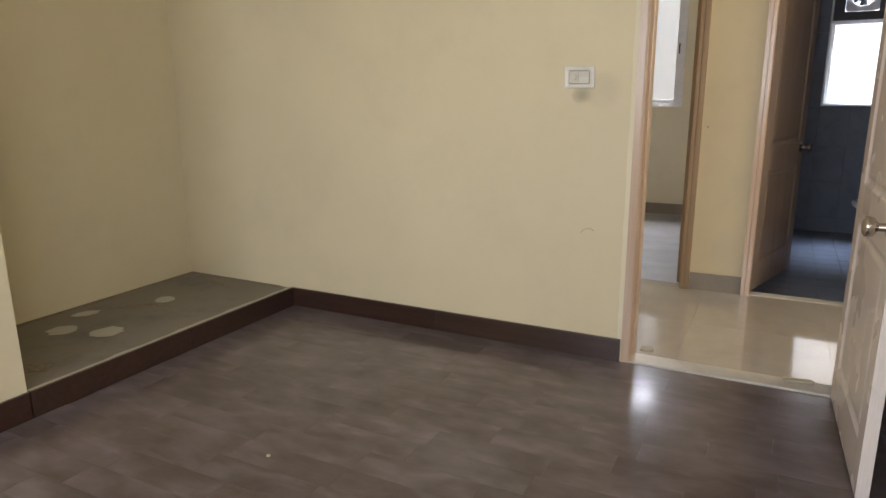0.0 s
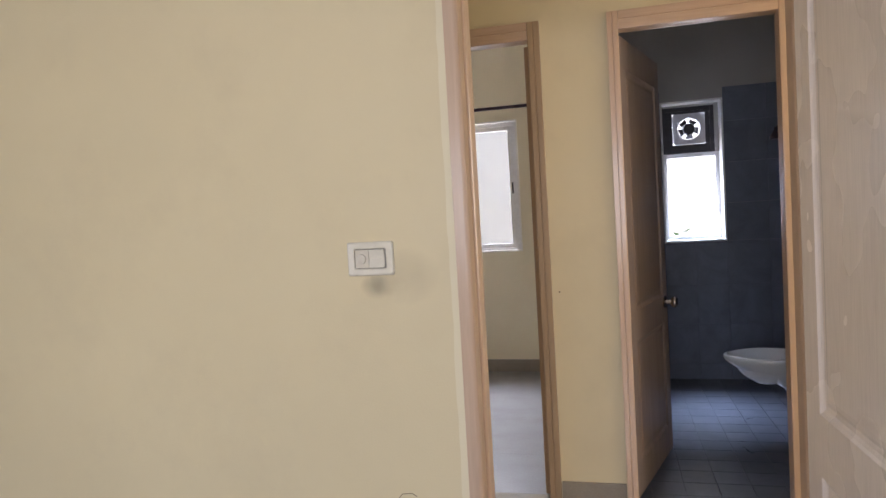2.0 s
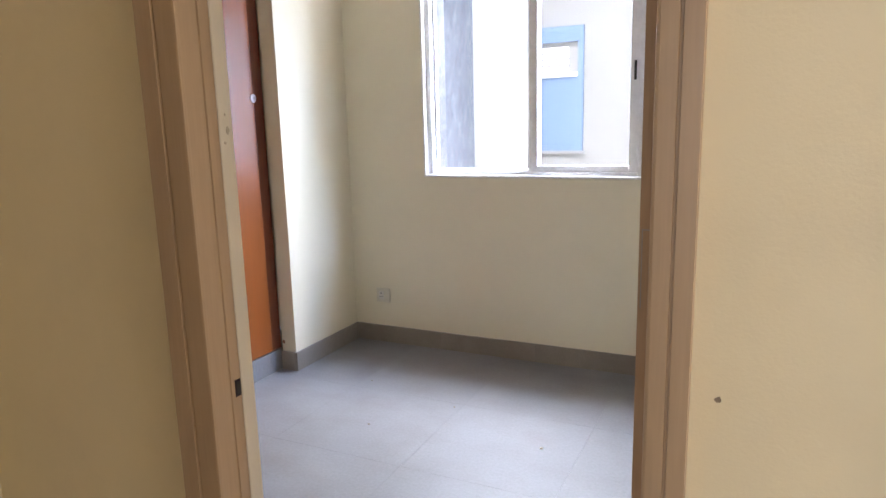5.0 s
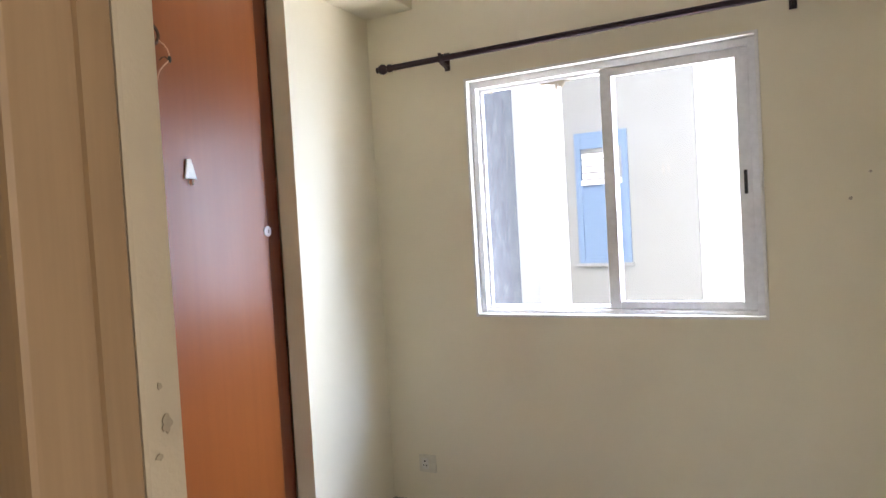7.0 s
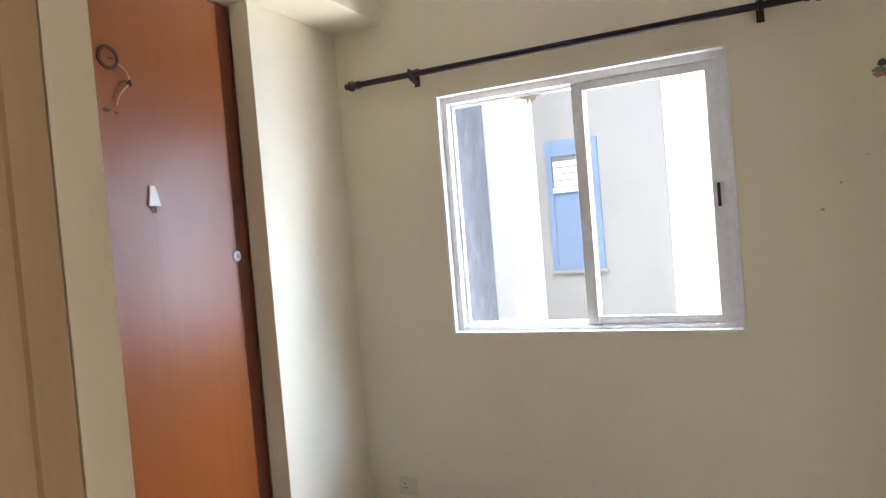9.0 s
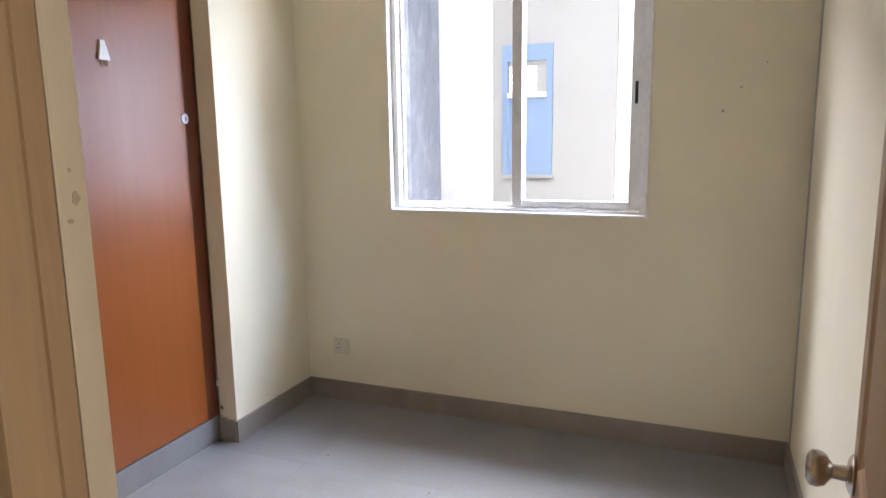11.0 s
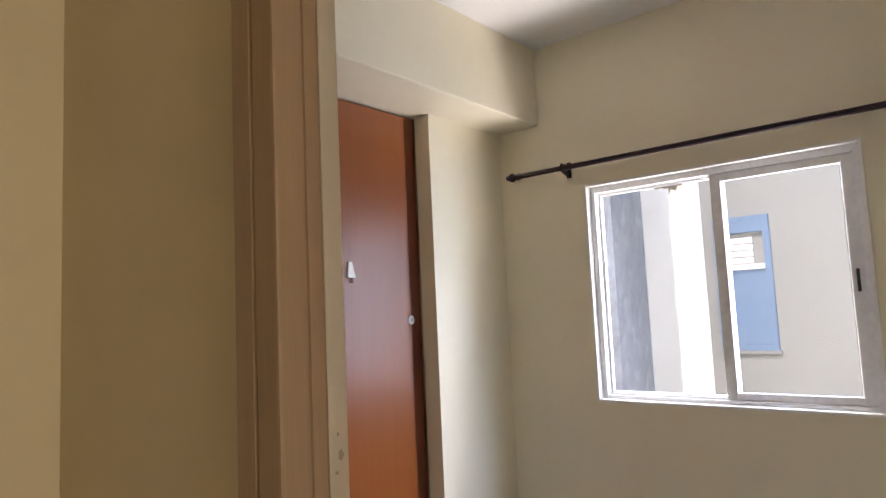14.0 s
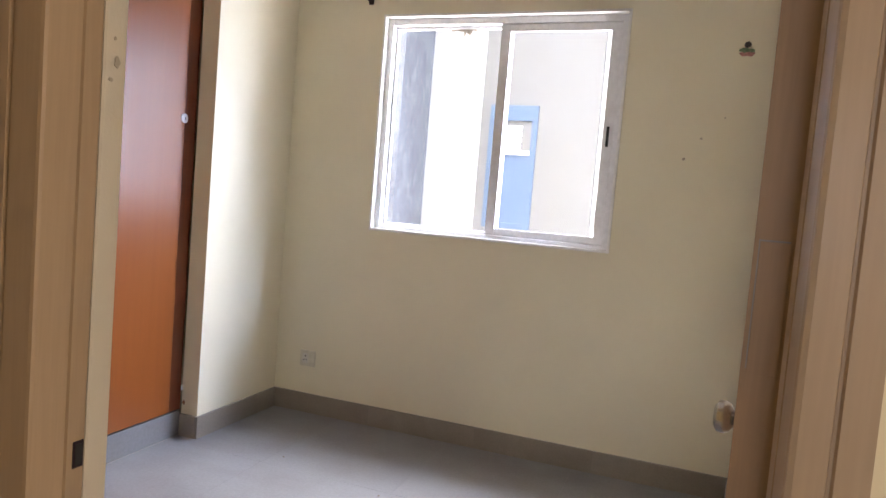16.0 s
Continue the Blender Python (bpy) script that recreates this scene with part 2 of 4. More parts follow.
M_EDGE = paint("pale_plaster_edge", (0.80, 0.73, 0.55), (0.66, 0.60, 0.44), 0.7, 0.5)
M_STRIP = paint("beige_grey_plaster_edge", (0.66, 0.60, 0.49), (0.52, 0.46, 0.36), 0.7, 0.6)
# M_FRAME's paint again, darkened so the colour holds the backlit lobby shade
M_FRAMEB = grained("backlit_brown_beige_door_frame_paint", (0.355, 0.248, 0.150), (0.385, 0.274, 0.168), 0.46, "z", 0.08, relief=0.05, fine=0.975)
M_GREYPL = plain("grey_smudged_plastic", (0.64, 0.60, 0.52), 0.4)
M_CHIP = plain("faint_brown_plaster_chip", (0.44, 0.385, 0.30), 0.8, 0.0, 0.15, 0, 90)
M_CRACK = plain("plaster_crack_grey", (0.47, 0.405, 0.28), 0.8, 0.0, 0.1, 0, 90)
M_SLOT = plain("dark_slot", (0.02, 0.018, 0.016), 0.6)
M_ALU = plain("white_powder_coated_aluminium", (0.78, 0.78, 0.79), 0.35)
M_REVEAL = plain("white_window_reveal_paint", (0.80, 0.79, 0.76), 0.5)
M_ROD = plain("dark_bronze_rod", (0.035, 0.022, 0.028), 0.35, 0.6)
M_BLACK = plain("black_plastic", (0.015, 0.015, 0.018), 0.4)
M_CERAMIC = plain("white_ceramic", (0.78, 0.80, 0.82), 0.08, 0.0, 0.02, 0.4)
M_DARKFR = plain("black_painted_ventilator_board", (0.03, 0.028, 0.035), 0.45)
M_FANPL = plain("grey_fan_plastic", (0.55, 0.54, 0.58), 0.4)
M_RUST = plain("rusty_wire_brown", (0.30, 0.13, 0.05), 0.6)
M_RING = plain("dark_brown_plastic_ring", (0.060, 0.022, 0.008), 0.75)
M_WIRE = plain("pale_orange_wire", (0.60, 0.33, 0.20), 0.5)
M_STAIN = plain("brown_wall_stain", (0.22, 0.17, 0.12), 0.8, 0.0, 0.25, 0, 60)
M_LOTUSP = plain("faded_pink_decal", (0.50, 0.22, 0.20), 0.5, 0.0, 0.3, 0, 120)
M_LOTUSG = plain("faded_green_decal", (0.20, 0.27, 0.15), 0.5, 0.0, 0.4, 0, 120)
M_LOTUSK = plain("dark_decal_print", (0.07, 0.06, 0.05), 0.5, 0.0, 0.3, 0, 120)


def rough_stone():
    m, n, l, b = material("blue_grey_rough_stone")
    v = coords(n, l, (1.6, 1.6, 1.0))
    f = noise_tex(n, l, v, 6.5, 9, 0.78, 0.7)
    l.new(ramp(n, l, f, [(0.36, (0.060, 0.070, 0.090)), (0.56, (0.105, 0.116, 0.138)), (0.66, (0.17, 0.18, 0.195)), (0.76, (0.30, 0.30, 0.30))]), b.inputs["Base Color"])
    b.inputs["Roughness"].default_value = 0.8
    bump(n, l, b, f, 0.6, 0.02)
    return m


# M_OUT1 holds the facade's soft shade as colour, M_OUT2 its sunlit white
M_OUT1 = paint("weathered_shaded_cream_facade", (0.28, 0.274, 0.26), (0.215, 0.208, 0.192), 0.85, 0.5)
M_OUT2 = paint("white_and_sunlit_facade", (0.82, 0.81, 0.78), (0.6, 0.58, 0.54), 0.85, 0.3)
M_STAINOUT = plain("grey_facade_stain", (0.31, 0.29, 0.265), 0.85, 0.0, 0.25, 0, 30)
M_OUTDARK = rough_stone()
M_OUTBLUE = plain("blue_painted_window_board", (0.14, 0.205, 0.31), 0.5)
M_GROUND = paint("dusty_ground", (0.30, 0.27, 0.22), (0.18, 0.17, 0.14), 0.9, 0.6)
M_BARK = plain("grey_bark", (0.12, 0.10, 0.08), 0.9, 0.0, 0.3, 0, 12)
M_FOLI = plain("green_leaf", (0.05, 0.09, 0.035), 0.5, 0.0, 0.35, 0, 6)


def glass_material(name, tint=(0.97, 0.98, 1.0)):
    m = bpy.data.materials.new(name)
    m.use_nodes = True
    n, l = m.node_tree.nodes, m.node_tree.links
    n.remove(n["Principled BSDF"])
    t, g, f, x = n.new("ShaderNodeBsdfTransparent"), n.new("ShaderNodeBsdfGlossy"), n.new("ShaderNodeFresnel"), n.new("ShaderNodeMixShader")
    t.inputs[0].default_value = (*tint, 1)
    g.inputs["Roughness"].default_value = 0.03
    f.inputs[0].default_value = 1.35
    l.new(f.outputs[0], x.inputs[0])
    l.new(t.outputs[0], x.inputs[1])
    l.new(g.outputs[0], x.inputs[2])
    l.new(x.outputs[0], n["Material Output"].inputs[0])
    return m


M_GLASS = glass_material("window_glass")


# mesh helpers
def mesh_of(name, bm, mat, smooth=False):
    me = bpy.data.meshes.new(name)
    bmesh.ops.recalc_face_normals(bm, faces=bm.faces)
    bm.to_mesh(me)
    bm.free()
    for mt in (mat if isinstance(mat, (list, tuple)) else [mat]):
        me.materials.append(mt)
    if smooth:
        for p in me.polygons:
            p.use_smooth = True
        me.set_sharp_from_angle(angle=radians(38))
    return me


def part(name, bm, mat, parent=None, label="", smooth=False, m=None):
    ob = new(name, mesh_of(name, bm, mat, smooth))
    if parent is not None:
        ob.parent = parent
    if m is not None:
        ob.matrix_local = m
    if label:
        ob["label"] = label
    return ob


def thing(name, label, category, at=(0, 0, 0), rz=0.0, group=""):
    ob = new(name)
    ob.empty_display_size = 0.05
    ob.matrix_world = pose(*at, 0, 0, rz)
    return tagged(ob, label, category, group)


def box(x0, x1, y0, y1, z0, z1, bevel=0.0, bm=None, seg=2):
    own = bmesh.new()
    vs = [own.verts.new((x, y, z)) for z in (z0, z1) for y in (y0, y1) for x in (x0, x1)]
    for f in ((0, 2, 3, 1), (4, 5, 7, 6), (0, 1, 5, 4), (2, 6, 7, 3), (0, 4, 6, 2), (1, 3, 7, 5)):
        own.faces.new([vs[i] for i in f])
    if bevel > 0:
        bmesh.ops.bevel(own, geom=own.edges[:], offset=bevel, segments=seg, profile=0.5, affect="EDGES")
    if bm is None:
        return own
    me = bpy.data.meshes.new("tmp")
    own.to_mesh(me)
    own.free()
    bm.from_mesh(me)
    bpy.data.meshes.remove(me)
    return bm


def prism(points, z0, z1, axis="z", bevel=0.0):
    """A closed outline drawn out along an axis: (x, y) up z, (y, z) along x, (x, z) along y."""
    bm = bmesh.new()
    put = {"z": lambda a, b, c: (a, b, c), "x": lambda a, b, c: (c, a, b), "y": lambda a, b, c: (a, c, b)}[axis]
    lo = [bm.verts.new(put(a, b, z0)) for a, b in points]
    hi = [bm.verts.new(put(a, b, z1)) for a, b in points]
    bm.faces.new(lo)
    bm.faces.new(hi[::-1])
    k = len(points)
    for i in range(k):
        bm.faces.new((lo[i], lo[(i + 1) % k], hi[(i + 1) % k], hi[i]))
    if bevel > 0:
        bmesh.ops.bevel(bm, geom=bm.edges[:], offset=bevel, segments=2, profile=0.5, affect="EDGES")
    return bm


def lathe(profile, steps=24, axis="z", at=(0, 0, 0), bm=None):
    """Rings of (radius, height) about an axis through at."""
    bm = bm or bmesh.new()
    put = {"z": lambda a, b, c: (a, b, c), "x": lambda a, b, c: (c, a, b), "y": lambda a, b, c: (b, c, a)}[axis]
    rings = []
    for r, h in profile:
        if r < 1e-6:
            p = put(0, 0, h)
            rings.append([bm.verts.new((p[0] + at[0], p[1] + at[1], p[2] + at[2]))])
        else:
            ring = []
            for i in range(steps):
                a = 2 * math.pi * i / steps
                p = put(r * math.cos(a), r * math.sin(a), h)
                ring.append(bm.verts.new((p[0] + at[0], p[1] + at[1], p[2] + at[2])))
            rings.append(ring)
    for a, b in zip(rings, rings[1:]):
        for i in range(steps):
            j = (i + 1) % steps
            if len(a) == 1 and len(b) > 1:
                bm.faces.new((a[0], b[j], b[i]))
            elif len(b) == 1 and len(a) > 1:
                bm.faces.new((a[i], a[j], b[0]))
            elif len(a) > 1:
                bm.faces.new((a[i], a[j], b[j], b[i]))
    for ring in (rings[0], rings[-1]):
        if len(ring) > 1:
            bm.faces.new(ring)
    return bm


def tube(points, radius, steps=8):
    """A round bar along a line of points."""
    bm = bmesh.new()
    pts = [Vector(p) for p in points]
    rings = []
    for i, p in enumerate(pts):
        d = (pts[min(i + 1, len(pts) - 1)] - pts[max(i - 1, 0)]).normalized()
        u = d.orthogonal().normalized()
        if rings:
            u = (last - d * last.dot(d)).normalized()
        last = u
        w = d.cross(u)
        rings.append([bm.verts.new(p + radius * (u * math.cos(a) + w * math.sin(a))) for a in [2 * math.pi * k / steps for k in range(steps)]])
    for a, b in zip(rings, rings[1:]):
        for i in range(steps):
            bm.faces.new((a[i], a[(i + 1) % steps], b[(i + 1) % steps], b[i]))
    bm.faces.new(rings[0])
    bm.faces.new(rings[-1])
    return bm


def blob(radius, flat, seed, thick=0.0006, points=18, uneven=0.25):
    """A flat uneven patch in the x-z plane, facing -y."""
    rng = random.Random(seed)
    out = [(radius * (1 + uneven * (rng.random() * 2 - 1)) * math.cos(2 * math.pi * i / points), flat * radius * (1 + uneven * (rng.random() * 2 - 1)) * math.sin(2 * math.pi * i / points)) for i in range(points)]
    return prism(out, -thick, 0.0, "y")


def wall(name, axis, c0, c1, u0, u1, z0, z1, openings, mat, mats=None):
    """A wall with openings (u0, u1, z0, z1) cut through; axis 'x' runs along x at y = c0..c1, axis 'y' runs along y at x = c0..c1."""
    us = sorted({u0, u1, *[v for o in openings for v in o[:2] if u0 < v < u1]})
    zs = sorted({z0, z1, *[v for o in openings for v in o[2:] if z0 < v < z1]})
    bm, cache = bmesh.new(), {}

    def vert(u, c, z):
        p = (u, c, z) if axis == "x" else (c, u, z)
        key = tuple(round(v, 5) for v in p)
        if key not in cache:
            cache[key] = bm.verts.new(p)
        return cache[key]

    def solid(i, j):
        if not (0 <= i < len(us) - 1 and 0 <= j < len(zs) - 1):
            return False
        um, zm = (us[i] + us[i + 1]) / 2, (zs[j] + zs[j + 1]) / 2
        return not any(o[0] < um < o[1] and o[2] < zm < o[3] for o in openings)

    for i in range(len(us) - 1):
        for j in range(len(zs) - 1):
            if not solid(i, j):
                continue
            a, b, lo, hi = us[i], us[i + 1], zs[j], zs[j + 1]
            f = bm.faces.new([vert(a, c0, lo), vert(b, c0, lo), vert(b, c0, hi), vert(a, c0, hi)])
            g = bm.faces.new([vert(a, c1, lo), vert(a, c1, hi), vert(b, c1, hi), vert(b, c1, lo)])
            if mats:
                f.material_index, g.material_index = 0, 1
            for di, dj, q in ((-1, 0, (a, lo, a, hi)), (1, 0, (b, lo, b, hi)), (0, -1, (a, lo, b, lo)), (0, 1, (a, hi, b, hi))):
                if not solid(i + di, j + dj):
                    bm.faces.new([vert(q[0], c0, q[1]), vert(q[2], c0, q[3]), vert(q[2], c1, q[3]), vert(q[0], c1, q[1])])
    return tagged(part(name, bm, mats or mat), kind="structure")


def slab(name, x0, x1, y0, y1, z0, z1, mat, kind="structure"):
    return tagged(part(name, box(x0, x1, y0, y1, z0, z1), mat), kind=kind)


# measures of the flat
YA, YA2 = 4.320, 4.445          # bedroom wall with the door
YB, YB2 = 5.585, 5.665           # lobby wall with two doors
YW, YW2 = 8.02, 8.17            # outer wall with the windows
XB0, XB1 = -2.40, -0.152         # small bedroom
XT0, XT1 = -0.05, 1.38          # bathroom
YT = 7.95
XA0, XA1 = -2.185, 0.56          # large bedroom
YS = -0.60
XR = -2.96                      # back of the recess
XL0, XL1 = -1.79, 3.0           # lobby
H = 2.81
HEAD, CLEAR = 2.095, 2.02
DA, DB, DT = (-0.408, 0.432), (-1.15, -0.290), (-0.010, 0.69)
WB = (-1.91, -0.73, 0.985, 2.045)
WT = (0.36, 0.80, 1.0, 2.055)

# walls
wall("wall_bedroom_door_side", "x", YA, YA2, XR - 0.15, XL1, 0, H, [(*DA, -1, HEAD)], M_WALL)
wall("wall_lobby_far_side", "x", YB, YB2, XR - 0.15, XL1, 0, H, [(*DB, -1, HEAD), (*DT, -1, HEAD)], M_WALL)
wall("wall_small_bedroom_window_side", "x", YW, YW2, XR - 0.15, XB1, 0, H, [WB], M_WALLB)
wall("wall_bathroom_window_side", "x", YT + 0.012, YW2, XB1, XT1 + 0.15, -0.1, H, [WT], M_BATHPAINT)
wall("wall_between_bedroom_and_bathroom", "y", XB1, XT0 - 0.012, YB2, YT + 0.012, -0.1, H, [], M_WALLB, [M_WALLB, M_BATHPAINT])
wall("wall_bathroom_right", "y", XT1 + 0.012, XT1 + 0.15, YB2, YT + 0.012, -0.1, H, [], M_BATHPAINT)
wall("wall_small_bedroom_left", "y", XB0 - 0.09, XB0, 7.425, YW, 0, 2.40, [], M_WALLB)
wall("wall_small_bedroom_left_near", "y", XB0 - 0.09, XB0, YB2, 6.18, 0, 2.40, [], M_WALLB)
wall("wall_wardrobe_back", "y", XR - 0.15, XR - 0.05, YB2, YW, 0, H, [], M_WALLB)
# the opening is assumed, cut only to go with the added side fill
wall("wall_bedroom_right", "y", XA1, XA1 + 0.15, YS, 3.80, 0, H, [(0.15, 1.35, 0.85, 2.05)], M_WALL)
wall("wall_cupboard_back", "y", XA1 + 0.60, XA1 + 0.75, 3.65, YA, 0, H, [], M_WALL)
wall("wall_cupboard_side", "x", 3.65, 3.799, XA1 + 0.151, XA1 + 0.599, 0, H, [], M_WALL)
wall("wall_bedroom_recess", "y", XR - 0.15, XR, 2.87, YA, 0, H, [], M_WALL)
wall("wall_bedroom_left", "y", XR - 0.15, XA0 - 0.02, YS, 2.87, 0, H, [], M_WALL)
wall("wall_bedroom_window_side", "x", YS - 0.15, YS, XR - 0.15, XA1 + 0.15, 0, H, [(-1.6, 0.35, 0.85, 2.05)], M_WALL)
wall("wall_lobby_left", "y", XL0 - 0.12, XL0, YA2, YB, 0, H, [(4.62, 5.43, -1, HEAD)], M_WALL)
wall("wall_lobby_right", "y", XL1, XL1 + 0.15, YA, YB2, 0, H, [], M_WALL)
# beam over the wardrobe
tagged(part("beam", prism([(XB0 - 0.7, 2.40), (-2.155, 2.40), (-2.15, 2.405), (-2.15, H), (XB0 - 0.7, H)], YB2, YW, "y"), M_WALLB), kind="structure")
slab("ceiling", XR - 0.2, XL1 + 0.2, YS - 0.2, YW2, H, H + 0.12, M_CEIL)
slab("floor_slab", XR - 0.2, XL1 + 0.2, YS - 0.2, YW2, -0.30, -0.12, M_SCREED)
floor_lam = slab("floor_laminate", XR - 0.1, XA1 + 0.7, YS, YA + 0.02, -0.12, -0.009, M_SKIRTA)
floor_tile = tagged(part("floor_tiled", box(XL0 - 0.1, XL1, YA2 - 0.02, YB, -0.12, -0.003, 0, box(DB[0], DB[1], YB, YB2, -0.12, -0.003, 0, box(XR, XB1, YB2, YW, -0.12, -0.003))), M_GROUT), kind="structure")
floor_bath = tagged(part("floor_bathroom", box(XT0 - 0.05, XT1 + 0.05, YB2 + 0.0, YT, -0.12, -0.043, 0, box(DT[0], DT[1], YB, YB2, -0.12, -0.013)), M_DARKGROUT), kind="structure")
tagged(part("threshold", box(DA[0], DA[1], YA - 0.0, YA2 - 0.02, -0.11, 0.008, 0.003), M_MARBLE), kind="structure")
tagged(part("threshold", box(DT[0], DT[1], YB + 0.004, YB2, -0.012, 0.003, 0.002), M_MARBLE), kind="structure")

# raised platform in the recess
tagged(part("platform", box(XR, XA0 - 0.014, 2.87, YA, -0.009, 0.094, 0.004), M_SCREED), kind="structure")
for k, (px, py, r, f) in enumerate(((-2.50, 3.41, 0.068, 0.66), (-2.70, 3.33, 0.064, 0.62), (-2.655, 3.86, 0.046, 0.75), (-2.82, 3.53, 0.060, 0.40))):
    ob = part("plaster_patch", blob(r, f * 1.4, 40 + k, 0.003, 22, 0.16), M_PATCH, None, "", False, pose(px, py, 0.0975, 90, 0, 60) )
    tagged(ob, "pale oval plaster patch on bare grey screed", "plaster patch", "patches on the platform")
for k, (px, py, r, f) in enumerate(((-2.62, 4.20, 0.13, 0.12), (-2.70, 3.72, 0.13, 0.22), (-2.93, 3.9, 0.22, 0.1), (-2.40, 3.02, 0.06, 0.8))):
    ob = part("screed_scar", blob(r, f, 60 + k, 0.0015, 22, 0.35), M_STAIN if k != 2 else M_SCREED, None, "", False, pose(px, py, 0.0962, 90, 0, (-12, 40, 88, 10)[k]))
    tagged(ob, "dark dirty scar in bare grey screed", "floor stain", "scars on the platform")


def ragged_strip(name, x0, x1, y0, y1, z, mat, seed, step=0.06, rough=0.006):
    """A thin strip along y whose inner edge is uneven."""
    rng = random.Random(seed)
    k = int((y1 - y0) / step)
    left = [(x0 + rng.uniform(-rough, rough), y0 + (y1 - y0) * i / k) for i in range(k + 1)]
    return part(name, prism([(x1, y0), (x1, y1)] + left[::-1], z, z + 0.0025), mat)


tagged(ragged_strip("trim", XA0 - 0.040, XA0 - 0.0145, 2.88, YA - 0.002, 0.0945, M_PATCH, 5), kind="structure")
tagged(ragged_strip("trim", XR + 0.026, XR + 0.001, 2.88, YA - 0.002, 0.0945, M_STAIN, 6, 0.035, 0.014), kind="structure")

grng = random.Random(31)
edge_y = [(XR + 0.04 * k, YA - 0.020 + grng.uniform(-0.012, 0.010)) for k in range(int((XA0 - 0.03 - XR) / 0.04))]
tagged(part("trim", prism([(edge_y[-1][0], YA - 0.001), (XR + 0.001, YA - 0.001)] + edge_y, 0.0945, 0.0968), M_STAIN), kind="structure")

# skirtings
def skirting(name, x0, x1, y0, y1, h, mat, piece=0.6, label=""):
    """Skirting pieces end to end along the longer side, each a part of one structure."""
    root = tagged(part(name, box(x0 + 0.001, x1 - 0.001, y0 + 0.001, y1 - 0.001, -0.003, h - 0.004), mat), kind="structure")
    along = x1 - x0 > y1 - y0
    a, b = (x0, x1) if along else (y0, y1)
    k = max(1, round((b - a) / piece))
    for i in range(k):
        p, q = a + (b - a) * i / k + 0.0006, a + (b - a) * (i + 1) / k - 0.0006
        part("skirting_piece", box(p, q, y0 - 0.0, y1, -0.002, h, 0.0018) if along else box(x0, x1, p, q, -0.002, h, 0.0018), mat, root)
    return root


SA, SB = 0.014, 0.012
skirting("baseboard", XA0 - 0.0, DA[0] - 0.004, YA - SA, YA, 0.100, M_SKIRTA, 0.95)
skirting("baseboard", XA0 - SA, XA0, 2.87, YA, 0.100, M_SKIRTA, 0.7)
skirting("baseboard", XA0 - SA, XA0, YS, 2.865, 0.100, M_SKIRTA, 0.9)
skirting("baseboard", XA1 - SA, XA1, YS, 3.80, 0.100, M_SKIRTA, 0.9)
skirting("baseboard", DB[1] + 0.002, DT[0] - 0.002, YB - SB, YB, 0.100, M_SKIRT)
skirting("baseboard", XL0, DB[0] - 0.002, YB - SB, YB, 0.100, M_SKIRT)
skirting("baseboard", DT[1] + 0.002, XL1, YB - SB, YB, 0.100, M_SKIRT)
skirting("baseboard", XB0 + SB, XB1 - 0.002, YW - SB, YW, 0.100, M_SKIRT)
skirting("baseboard", XB0, XB0 + SB, 7.415, YW, 0.100, M_SKIRT)
skirting("baseboard", XB0 - 0.09, XB0, 7.413, 7.425, 0.100, M_SKIRT)
skirting("baseboard", XB1 - SB, XB1, YB2 + 0.002, YW - SB, 0.100, M_SKIRT)
skirting("baseboard", XB0, XB0 + SB, YB2 + 0.002, 6.18, 0.100, M_SKIRT)
skirting("baseboard", XB0 + SB, DB[0] - 0.04, YB2, YB2 + SB, 0.100, M_SKIRT)


# doors
def door_frame(name, x0, x1, y0, y1, wl, wr, label, stop=0.0, mat=M_FRAME):
    """A frame with outer edges x0..x1 and faces y0..y1; wl and wr are the jambs' widths, stop is how far a door stop stands out behind a groove."""
    root = tagged(thing(name, label, "door frame", (0, 0, 0)), kind="structure")
    d = y1 - y0

    def section(s, xo, w):
        if stop:
            pts = [(0, y0), (w - 0.010, y0), (w - 0.004, y0 + 0.002), (w, y0 + 0.007), (w, y0 + d * 0.40), (w - 0.007, y0 + d * 0.43), (w - 0.007, y0 + d * 0.50), (w + stop - 0.003, y0 + d * 0.53), (w + stop, y0 + d * 0.57), (w + stop, y1 - 0.003), (w + stop - 0.003, y1), (0, y1)]
        else:
            pts = [(0, y0), (w * 0.42, y0), (w * 0.45, y0 + 0.003), (w * 0.49, y0 + 0.003), (w * 0.52, y0), (w - 0.005, y0), (w - 0.001, y0 + 0.001), (w, y0 + 0.005), (w, y0 + d * 0.58), (w - 0.003, y0 + d * 0.60), (w - 0.003, y0 + d * 0.64), (w, y0 + d * 0.66), (w, y1 - 0.003), (w - 0.003, y1), (0, y1)]
        return [(xo + s * a, b) for a, b in pts]

    part("jamb", prism(section(1, x0, wl), -0.003, HEAD), mat, root)
    part("jamb", prism(section(-1, x1, wr), -0.003, HEAD), mat, root)
    head = [(b, HEAD - a) for a, b in section(1, 0, 0.075)]
    part("head", prism(head, x0 + wl + stop + 0.0005, x1 - wr - stop - 0.0005, "x"), M_FRAMEH, root)
    part("head_end", box(x0 + wl + 0.0003, x0 + wl + stop + 0.0003, y0 + 0.003, y0 + d * 0.38, HEAD - 0.07, HEAD), M_FRAMEH, root) if stop else None
    part("head_end", box(x1 - wr - stop - 0.0003, x1 - wr - 0.0003, y0 + 0.003, y0 + d * 0.38, HEAD - 0.07, HEAD), M_FRAMEH, root) if stop else None
    return root


